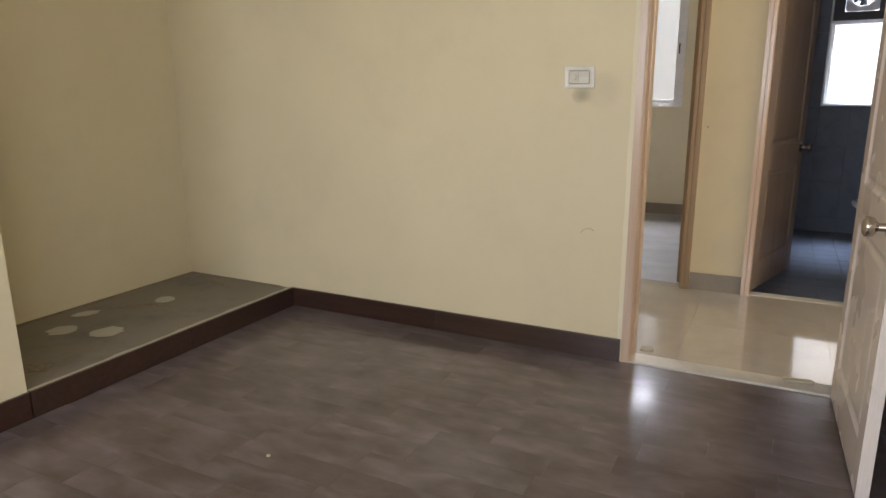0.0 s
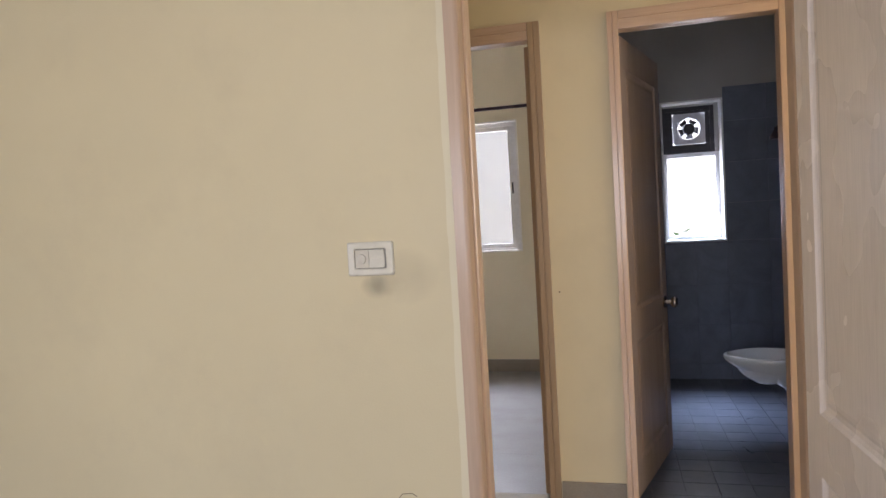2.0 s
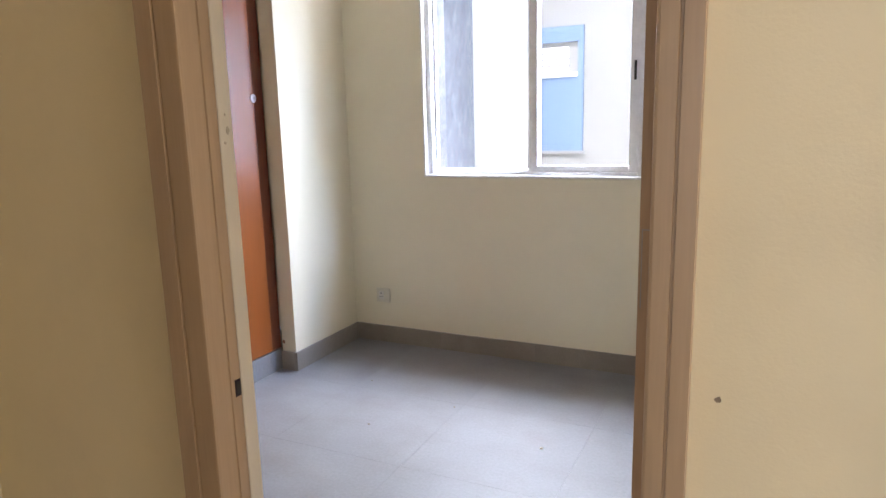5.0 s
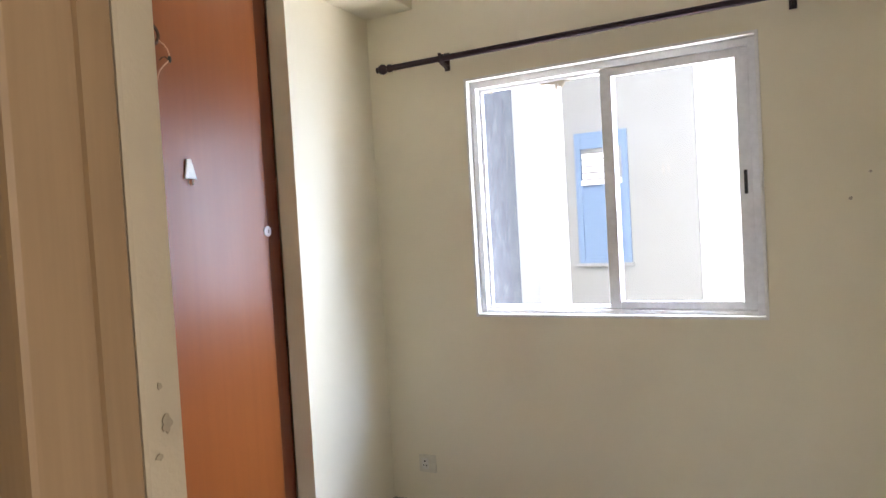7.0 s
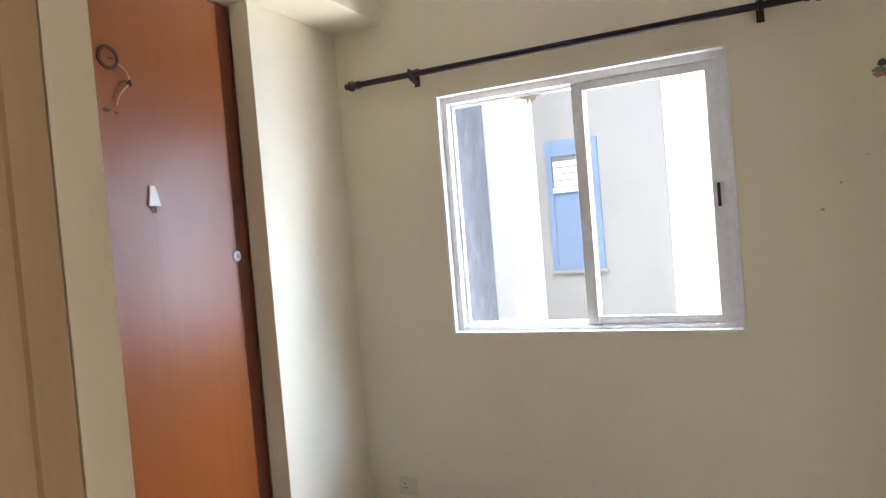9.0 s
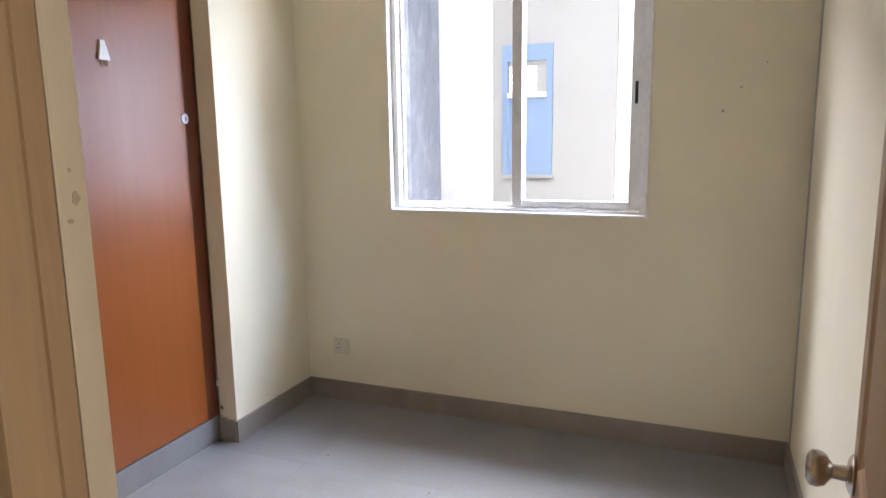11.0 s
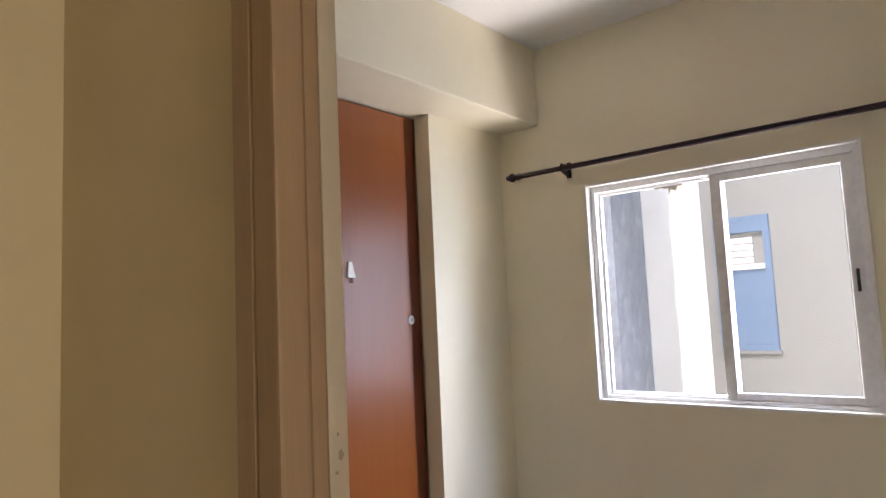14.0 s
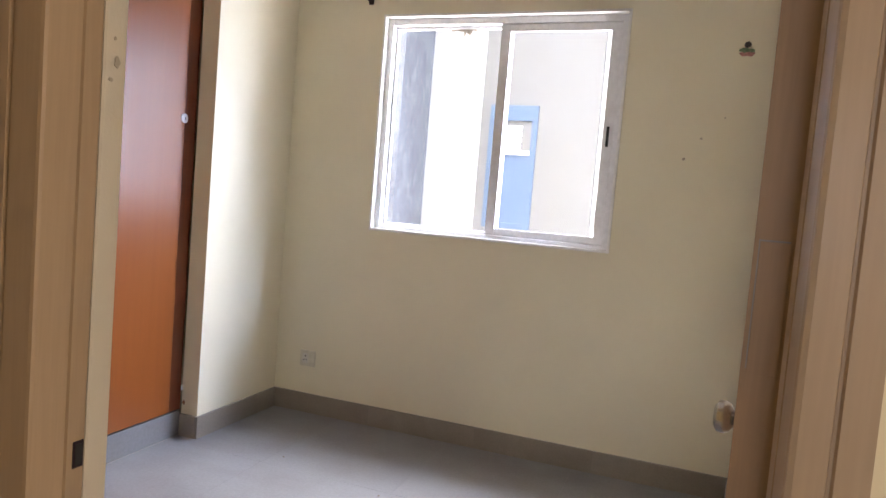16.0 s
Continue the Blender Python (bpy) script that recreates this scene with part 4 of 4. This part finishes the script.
ob = part("hair", tube([(-0.605, YA - 0.001, 0.55), (-0.59, YA - 0.0012, 0.567), (-0.565, YA - 0.0012, 0.570), (-0.55, YA - 0.001, 0.562)], 0.0010, 5), M_STAIN)
tagged(ob, "thin curved brown scratch on the cream bedroom wall", "scratch")


# bathroom
def bath_window():
    root = tagged(thing("window_2", "white framed bathroom window under a black ventilator board", "window"), kind="structure")
    x0, x1, z0, z1 = WT
    zt = 1.675
    part("reveal", picture_frame(x0 + 0.0005, x1 - 0.0005, z0 + 0.0005, z1 - 0.0005, YT + 0.001, YW2 - 0.01, 0.014, 0.001), M_REVEAL, root, "white painted window reveal")
    part("window_frame", picture_frame(x0 + 0.015, x1 - 0.015, z0 + 0.015, zt, YT + 0.14, YT + 0.18, 0.032, 0.0015), M_ALU, root)
    part("pane", box(x0 + 0.045, x1 - 0.045, YT + 0.158, YT + 0.162, z0 + 0.045, zt - 0.03), M_GLASS, root, "clear pane").visible_shadow = False
    fx, fz = 0.575, 1.858
    bm = picture_frame(x0 + 0.015, x1 - 0.045, zt + 0.001, z1 - 0.030, YT + 0.13, YT + 0.165, 0.030, 0.001)
    # board with a square hole
    for a, b, c, d in ((x0 + 0.045, fx - 0.118, zt + 0.03, z1 - 0.060), (fx + 0.118, x1 - 0.075, zt + 0.03, z1 - 0.060), (fx - 0.118, fx + 0.118, zt + 0.03, fz - 0.118), (fx - 0.118, fx + 0.118, fz + 0.118, z1 - 0.060)):
        if b > a and d > c:
            box(a, b, YT + 0.140, YT + 0.152, c, d, 0, bm)
    box(x1 - 0.045, x1 - 0.0145, YT + 0.12, YT + 0.17, zt + 0.001, z1 - 0.0145, 0.001, bm=(surround := bmesh.new()))
    box(x0 + 0.0145, x1 - 0.0455, YT + 0.12, YT + 0.17, z1 - 0.030, z1 - 0.0145, 0.001, bm=surround)
    part("plaster_surround", surround, M_BATHPAINT, root, "grey painted plaster surround")
    part("ventilator_board", bm, M_DARKFR, root, "black painted ventilator board")
    fan = thing("exhaust_fan", "small grey plastic exhaust fan above the bathroom window", "exhaust fan", (fx, YT + 0.125, fz))
    # square plate with a round hole
    bm = bmesh.new()
    n, s, r = 48, 0.116, 0.082
    ring_o, ring_i = [], []
    for k in range(n):
        a = 2 * math.pi * (k + 0.5) / n
        q = s / max(abs(math.cos(a)), abs(math.sin(a)))
        ring_o.append((q * math.cos(a), q * math.sin(a)))
        ring_i.append((r * math.cos(a), r * math.sin(a)))
    layers = [[[bm.verts.new((p[0], y, p[1])) for p in ring] for ring in (ring_o, ring_i)] for y in (0.0, 0.028)]
    for k in range(n):
        j = (k + 1) % n
        bm.faces.new((layers[0][0][k], layers[0][0][j], layers[0][1][j], layers[0][1][k]))
        bm.faces.new((layers[1][0][k], layers[1][1][k], layers[1][1][j], layers[1][0][j]))
        bm.faces.new((layers[0][0][k], layers[1][0][k], layers[1][0][j], layers[0][0][j]))
        bm.faces.new((layers[0][1][k], layers[0][1][j], layers[1][1][j], layers[1][1][k]))
    part("housing", bm, M_FANPL, fan, "square grey plastic housing")
    part("motor", lathe([(0.0, 0.005), (0.040, 0.005), (0.047, 0.014), (0.047, 0.055), (0.0, 0.055)], 24, "y"), M_BLACK, fan, "dark motor hub", True)
    for k in range(5):
        bm = bmesh.new()
        pts = [(0.034, -0.018, 0.010), (0.072, -0.032, 0.008), (0.074, 0.026, 0.034), (0.034, 0.020, 0.032)]
        lo = [bm.verts.new((x, y, z)) for x, z, y in pts]
        hi = [bm.verts.new((x, y + 0.002, z)) for x, z, y in pts]
        bm.faces.new(lo)
        bm.faces.new(hi[::-1])
        for i in range(4):
            bm.faces.new((lo[i], lo[(i + 1) % 4], hi[(i + 1) % 4], hi[i]))
        part("blade", bm, M_BLACK, fan, "dark fan blade", False, pose(0, 0, 0, 0, 72 * k + 12, 0))


bath_window()


def toilet():
    root = thing("toilet", "white ceramic toilet with an open rim and flush cistern", "toilet", (1.06, 6.77, 0))
    L = 0.49

    def outline(t):
        a = 2 * math.pi * t
        x, y = math.cos(a), math.sin(a)
        return (-L / 2 - (L / 2) * x * (1.0 if x > 0 else 0.92), 0.18 * y * (1 - 0.18 * max(0, x)) if x > 0 else 0.18 * y * 1.0)

    n = 40
    bm = bmesh.new()
    rings = []
    for z, s, cx, sy in ((0.405, 1.0, 0.0, 1.0), (0.395, 1.015, 0.0, 1.02), (0.375, 0.99, 0.0, 0.99), (0.33, 0.88, 0.03, 0.84), (0.27, 0.62, 0.12, 0.60), (0.21, 0.42, 0.17, 0.42), (0.14, 0.32, 0.19, 0.34), (0.06, 0.29, 0.19, 0.34), (-0.028, 0.32, 0.18, 0.38)):
        ring = []
        for k in range(n):
            x, y = outline(k / n)
            ring.append(bm.verts.new((min(0.0, (x + L / 2) * s - L / 2 + cx), y * sy, z)))
        rings.append(ring)
    inner = []
    for z, s in ((0.408, 0.90), (0.398, 0.85), (0.35, 0.78), (0.29, 0.58), (0.24, 0.25)):
        inner.append([bm.verts.new(((outline(k / n)[0] + L / 2) * s * 0.93 - L / 2 - 0.02, outline(k / n)[1] * s, z)) for k in range(n)])
    for seq in (rings, [rings[0]] + inner):
        for a, b in zip(seq, seq[1:]):
            for k in range(n):
                bm.faces.new((a[k], a[(k + 1) % n], b[(k + 1) % n], b[k]))
    bm.faces.new(rings[-1])
    bm.faces.new(inner[-1])
    part("bowl", bm, M_CERAMIC, root, "", True, pose(0, 0, 0))
    part("seat_mount", box(-0.085, -0.055, -0.07, 0.07, 0.394, 0.410, 0.004), M_CERAMIC, root, "white seat mount")
    part("ledge", box(-0.06, 0.318, -0.15, 0.15, 0.30, 0.393, 0.012), M_CERAMIC, root)
    part("cistern", box(-0.045, 0.318, -0.185, 0.185, 0.394, 0.800, 0.018), M_GREYCIS, root, "dark grey flush cistern")
    part("cistern_lid", box(-0.055, 0.319, -0.195, 0.195, 0.801, 0.835, 0.008), M_CERAMIC, root)


toilet()


def shower():
    root = thing("shower_head", "dark metal shower arm and head on slate tiles", "shower", (XT1, 7.30, 1.82))
    part("flange", lathe([(0.0, -0.010), (0.024, -0.008), (0.028, 0.0), (0.0, 0.0)], 20, "x"), M_GREYCIS, root, "", True)
    part("arm", tube([(0, 0, 0), (-0.12, 0, 0.0), (-0.27, 0, -0.02), (-0.34, 0, -0.05), (-0.37, 0, -0.09)], 0.011, 10), M_ROD, root, "", True)
    part("head", lathe([(0.0, -0.065), (0.040, -0.065), (0.042, -0.055), (0.030, -0.030), (0.015, -0.008), (0.012, 0.010), (0.0, 0.010)], 24, "z", (-0.373, 0, -0.09)), M_ROD, root, "round grey shower rose", True)


def wall_tap(z, label, y):
    root = thing("wall_tap", label, "tap", (XT1, y, z), 0, "bathroom wall taps")
    part("flange", lathe([(0.0, -0.012), (0.028, -0.010), (0.031, 0.0), (0.0, 0.0)], 20, "x"), M_CHROME, root, "", True)
    part("body", lathe([(0.0, -0.065), (0.020, -0.065), (0.024, -0.055), (0.017, -0.040), (0.013, -0.012), (0.0, -0.012)], 20, "x"), M_CHROME, root, "", True)
    part("lever", box(-0.062, -0.054, -0.030, 0.030, -0.006, 0.006, 0.002), M_CHROME, root, "chrome lever")


shower()
wall_tap(1.06, "chrome stopcock on the dark bathroom wall tiles", 7.55)
wall_tap(0.93, "chrome stopcock on the dark bathroom wall tiles", 7.30)

# small debris on the floors
rng = random.Random(4)
for x, y, z in ((-1.70, 7.02, 0.001), (-1.43, 7.32, 0.001), (-0.95, 7.10, 0.001), (-1.95, 7.45, 0.001), (-0.65, 3.30, 0.001), (-1.25, 3.05, 0.001), (0.10, 3.45, 0.001), (-0.30, 2.8, 0.001)):
    s = 0.004 + rng.random() * 0.004
    ob = part("debris_crumb", lathe([(0.0, 0.0), (s, 0.0), (s * 0.8, s * 0.5), (0.0, s * 0.7)], 7, "z", (0, 0, 0)), M_STAIN if rng.random() < 0.6 else M_PATCH, None, "", False, pose(x, y, z - 0.001, 0, 0, rng.random() * 90))
    tagged(ob, "tiny crumb of debris on the bare floor", "debris", "crumbs on the floors")
for x, y, sx, sy in ((0.27, 4.405, 0.055, 0.018), (-0.33, 4.50, 0.03, 0.02)):
    ob = part("plaster_lump", box(-sx, sx, -sy, sy, 0, 0.010, 0.004), M_PATCH, None, "", False, pose(x, y, 0.008 if y < YA2 - 0.02 else 0.0, 0, 0, 8))
    tagged(ob, "flat lump of pale plaster stuck at the door threshold", "plaster lump", "lumps at the threshold")


# outside
def outside():
    ground = slab("ground", -400, 400, -400, 400, -9.5, -9.0, M_GROUND)
    b = thing("apartment_building", "pale cream apartment building with a blue boarded window", "building", (0, 0, -9))
    part("wall", box(-9.0, -1.36, 11.9, 16.0, 0, 18.0), M_OUT1, b, "weathered cream facade with its soft shade in the colour")
    # thin slab whose white paints the sunlit part of the same facade
    part("projecting_bay", box(-9.0, -2.60, 11.84, 11.90, 0, 18.0, 0.03), M_OUT2, b, "shallow white slab for the sunlit strip of the facade")
    # added white slab that fills both windows with brightness in place of sky
    part("side_wing", box(-1.36, 6.5, 11.98, 16.0, 0, 18.0), M_OUT2, b, "added white slab for the glare beyond the facade")
    for zf in (-2.6, 0.0, 2.9):
        z0, z1, x0, x1 = 9.95 + zf, 11.25 + zf, -2.50, -1.98
        w = part("window", picture_frame(x0, x1, z0, z1, 11.86, 11.93, 0.06, 0.003), M_OUTBLUE, b, "blue painted window")
        part("board", box(x0 + 0.06, x1 - 0.06, 11.88, 11.895, z0 + 0.06, z0 + 0.78), M_OUTBLUE, w, "blue lower board")
        part("mid_rail", box(x0 + 0.06, x1 - 0.06, 11.85, 11.90, z0 + 0.78, z0 + 0.83), M_OUT2, w, "pale rail")
        part("transom", box(x0 + 0.06, x1 - 0.06, 11.86, 11.90, z1 - 0.16, z1 - 0.06), M_OUTBLUE, w)
        for k in range(4):
            zz = z0 + 0.84 + k * 0.065
            part("louvre", box(x0 + 0.07, x1 - 0.16, 11.865, 11.895, zz, zz + 0.055, 0.004), M_OUT2, w, "white louvre")
        part("sill", box(x0 - 0.01, x1 + 0.02, 11.86, 11.90, z0 - 0.035, z0, 0.005), M_OUT1, w)
    for k, (mx, mz, sx, sz) in enumerate(((-1.66, 1.83, 0.016, 0.07), (-1.61, 1.84, 0.014, 0.06), (-1.80, 1.50, 0.012, 0.012), (-1.72, 1.32, 0.010, 0.010), (-1.78, 1.12, 0.02, 0.012))):
        part("stain", blob(max(sx, sz), 1.0, 70 + k, 0.002, 14, 0.4), M_STAINOUT, b, "dark stain", False, pose(mx, 11.9, mz + 9) @ Matrix.Diagonal((sx / max(sx, sz), 1, sz / max(sx, sz), 1)))
    n = thing("neighbour_wing", "wing of the same block with a rough blue-grey stone band", "building", (0, 0, -9))
    part("wall", box(-6.5, -2.42, 8.20, 9.80, 0, 19.0), M_OUT2, n, "white painted wing")
    part("stone_band", box(-2.42, -2.36, 9.27, 9.80, 0, 19.0), M_OUTDARK, n, "rough blue-grey stone band")


outside()


def tree(x, y, top, seed):
    root = thing("tree", "leafy green tree outside the bathroom window", "tree", (x, y, -9))
    rng = random.Random(seed)
    h = top + 9
    pts = [(0.25 * math.sin(i * 0.8), 0.2 * math.cos(i), h * 0.62 * i / 6) for i in range(7)]
    bm = bmesh.new()
    rings = []
    for i, p in enumerate(pts):
        r = 0.22 - 0.022 * i
        rings.append([bm.verts.new((p[0] + r * math.cos(2 * math.pi * k / 10), p[1] + r * math.sin(2 * math.pi * k / 10), p[2])) for k in range(10)])
    for a, c in zip(rings, rings[1:]):
        for k in range(10):
            bm.faces.new((a[k], a[(k + 1) % 10], c[(k + 1) % 10], c[k]))
    part("trunk", bm, M_BARK, root, "", True)
    tips = []
    for i in range(9):
        a, start = rng.random() * 6.28, Vector(pts[rng.choice((3, 4, 5, 6))])
        end = start + Vector((math.cos(a) * (0.3 + 0.4 * rng.random()), math.sin(a) * (0.3 + 0.4 * rng.random()), h * (0.12 + 0.2 * rng.random())))
        part("limb", tube([start, (start + end) / 2 + Vector((0, 0, 0.15)), end], 0.05, 6), M_BARK, root)
        tips.append(end)
    verts, faces = [], []
    for i in range(3200):
        c = rng.choice(tips) if i > 25 else Vector((0, 0, h - 0.4))
        p = c + Vector((rng.gauss(0, 0.30), rng.gauss(0, 0.30), rng.gauss(0, 0.35)))
        p.z = min(p.z, h)
        d = Vector((rng.gauss(0, 1), rng.gauss(0, 1), rng.gauss(0, 0.6))).normalized()
        u = d.orthogonal().normalized()
        s = 0.05 + 0.05 * rng.random()
        k = len(verts)
        verts += [p - d * s, p + u * s * 0.45, p + d * s, p - u * s * 0.45]
        faces.append((k, k + 1, k + 2, k + 3))
    me = bpy.data.meshes.new("crown")
    me.from_pydata(verts, [], faces)
    me.materials.append(M_FOLI)
    c = new("crown", me)
    c.parent = root
    tagged(c, "dense crown of small green leaves")


tree(1.05, 11.3, 0.96, 3)


# pieces of floors and walls
def tile_mesh(name, sx, sy, t, mat, ch=0.0012):
    bm = bmesh.new()
    lo = [bm.verts.new((x, y, 0)) for x, y in ((0, 0), (sx, 0), (sx, sy), (0, sy))]
    md = [bm.verts.new((x, y, t - ch)) for x, y in ((0, 0), (sx, 0), (sx, sy), (0, sy))]
    hi = [bm.verts.new((x, y, t)) for x, y in ((ch, ch), (sx - ch, ch), (sx - ch, sy - ch), (ch, sy - ch))]
    for a, b in ((lo, md), (md, hi)):
        for k in range(4):
            bm.faces.new((a[k], a[(k + 1) % 4], b[(k + 1) % 4], b[k]))
    bm.faces.new(hi)
    return mesh_of(name, bm, mat)


def lay(name, parent, frame_m, us, vs, t, gap, mat, skip=None, offset=None, ch=0.0012):
    """Tiles of the grid us x vs in the plane of frame_m, each a part of parent."""
    meshes = {}
    for j in range(len(vs) - 1):
        row = us if offset is None else offset(j, us)
        for i in range(len(row) - 1):
            u0, u1, v0, v1 = row[i], row[i + 1], vs[j], vs[j + 1]
            if u1 - u0 < 0.01 or (skip and skip((u0 + u1) / 2, (v0 + v1) / 2)):
                continue
            key = (round(u1 - u0, 4), round(v1 - v0, 4))
            if key not in meshes:
                meshes[key] = tile_mesh(name, u1 - u0 - gap, v1 - v0 - gap, t, mat, ch)
            ob = new(name, meshes[key])
            ob.parent = parent
            ob.matrix_local = frame_m @ Matrix.Translation((u0 + gap / 2, v0 + gap / 2, 0))


def steps(a, b, s, start=None):
    out, v = [a], (a if start is None else start)
    while v < b - 1e-6:
        if v > a + 1e-6:
            out.append(v)
        v += s
    return out + [b]


# laminate planks
prng = random.Random(11)


def plank_rows(j, us):
    return steps(us[0], us[-1], 0.40, us[0] - prng.random() * 0.4)


lay("plank", floor_lam, pose(0, 0, -0.009), [XA0 + 0.002, XA1 + 0.15], steps(1.20, YA - 0.002, 0.112), 0.009, 0.0005, M_PLANK, None, plank_rows, 0.0003)
far = bmesh.new()
v = YS + 0.002
while v < 1.198:
    u, e = XA0 + 0.002, min(v + 0.112, 1.2)
    while u < XA1 - 0.01:
        q = min(u + 0.25 + 0.3 * prng.random(), XA1 - 0.002)
        box(u + 0.0004, q - 0.0004, v + 0.0004, e - 0.0004, -0.009, 0.0, 0, far)
        u = q
    v = e
tagged(part("planks", far, M_PLANK, floor_lam), kind="stuff")
# vitrified tiles
lay("tile", floor_tile, pose(0, 0, -0.003), steps(XL0, XL1, 0.6, -2.0), steps(YA2 - 0.02, YB, 0.6, 4.36), 0.003, 0.0008, M_TILE, None, None, 0.0004)
lay("tile", floor_tile, pose(0, 0, -0.003), steps(DB[0] + 0.0, DB[1], 0.6, -2.0), [YB, YB2], 0.003, 0.0008, M_TILE, None, None, 0.0004)
lay("tile", floor_tile, pose(0, 0, -0.003), steps(XB0 - 0.09, XB1, 0.6, -2.6), steps(YB2, YW, 0.6, 5.56), 0.003, 0.0006, M_TILEB, None, None, 0.0002)
# bathroom floor and wall tiles
lay("tile", floor_bath, pose(0, 0, -0.043), steps(XT0, XT1, 0.15), steps(YB2, YT, 0.15), 0.005, 0.0018, M_BATHFLOOR, None, None, 0.0012)
tb = tagged(part("wall_tiling", box(XT0, XT1, YT + 0.008, YT + 0.0125, -0.05, 0.98), M_DARKGROUT), kind="structure")
in_window = lambda u, v: WT[0] < u < WT[1] and v > WT[2]
lay("tile", tb, pose(0, YT + 0.010, 0, 90), [XT0, 0.06, WT[0], 0.58, WT[1], 1.09, XT1], steps(-0.04, 0.98, 0.30, 0.08) + [1.0, 1.28, 1.58, 1.88, 2.13], 0.010, 0.0012, M_BATHTILE, lambda u, v: in_window(u, v) or (u < WT[0] and v > 2.13), None, 0.001)
tr = tagged(part("wall_tiling", box(XT1 + 0.008, XT1 + 0.0125, YB2, YT, -0.05, 2.12), M_DARKGROUT), kind="structure")
lay("tile", tr, pose(XT1 + 0.010, 0, 0, 90, 0, -90), [-v for v in reversed(steps(YB2, YT, 0.45))], steps(-0.04, 2.13, 0.30, 0.08), 0.010, 0.0012, M_BATHTILE, None, None, 0.001)
tl = tagged(part("wall_tiling", box(XT0 - 0.0125, XT0 - 0.008, YB2, YT, -0.05, 2.12), M_DARKGROUT), kind="structure")
lay("tile", tl, pose(XT0 - 0.010, 0, 0, 90, 0, 90), steps(YB2, YT, 0.45), steps(-0.04, 2.13, 0.30, 0.08), 0.010, 0.0012, M_BATHTILE, None, None, 0.001)
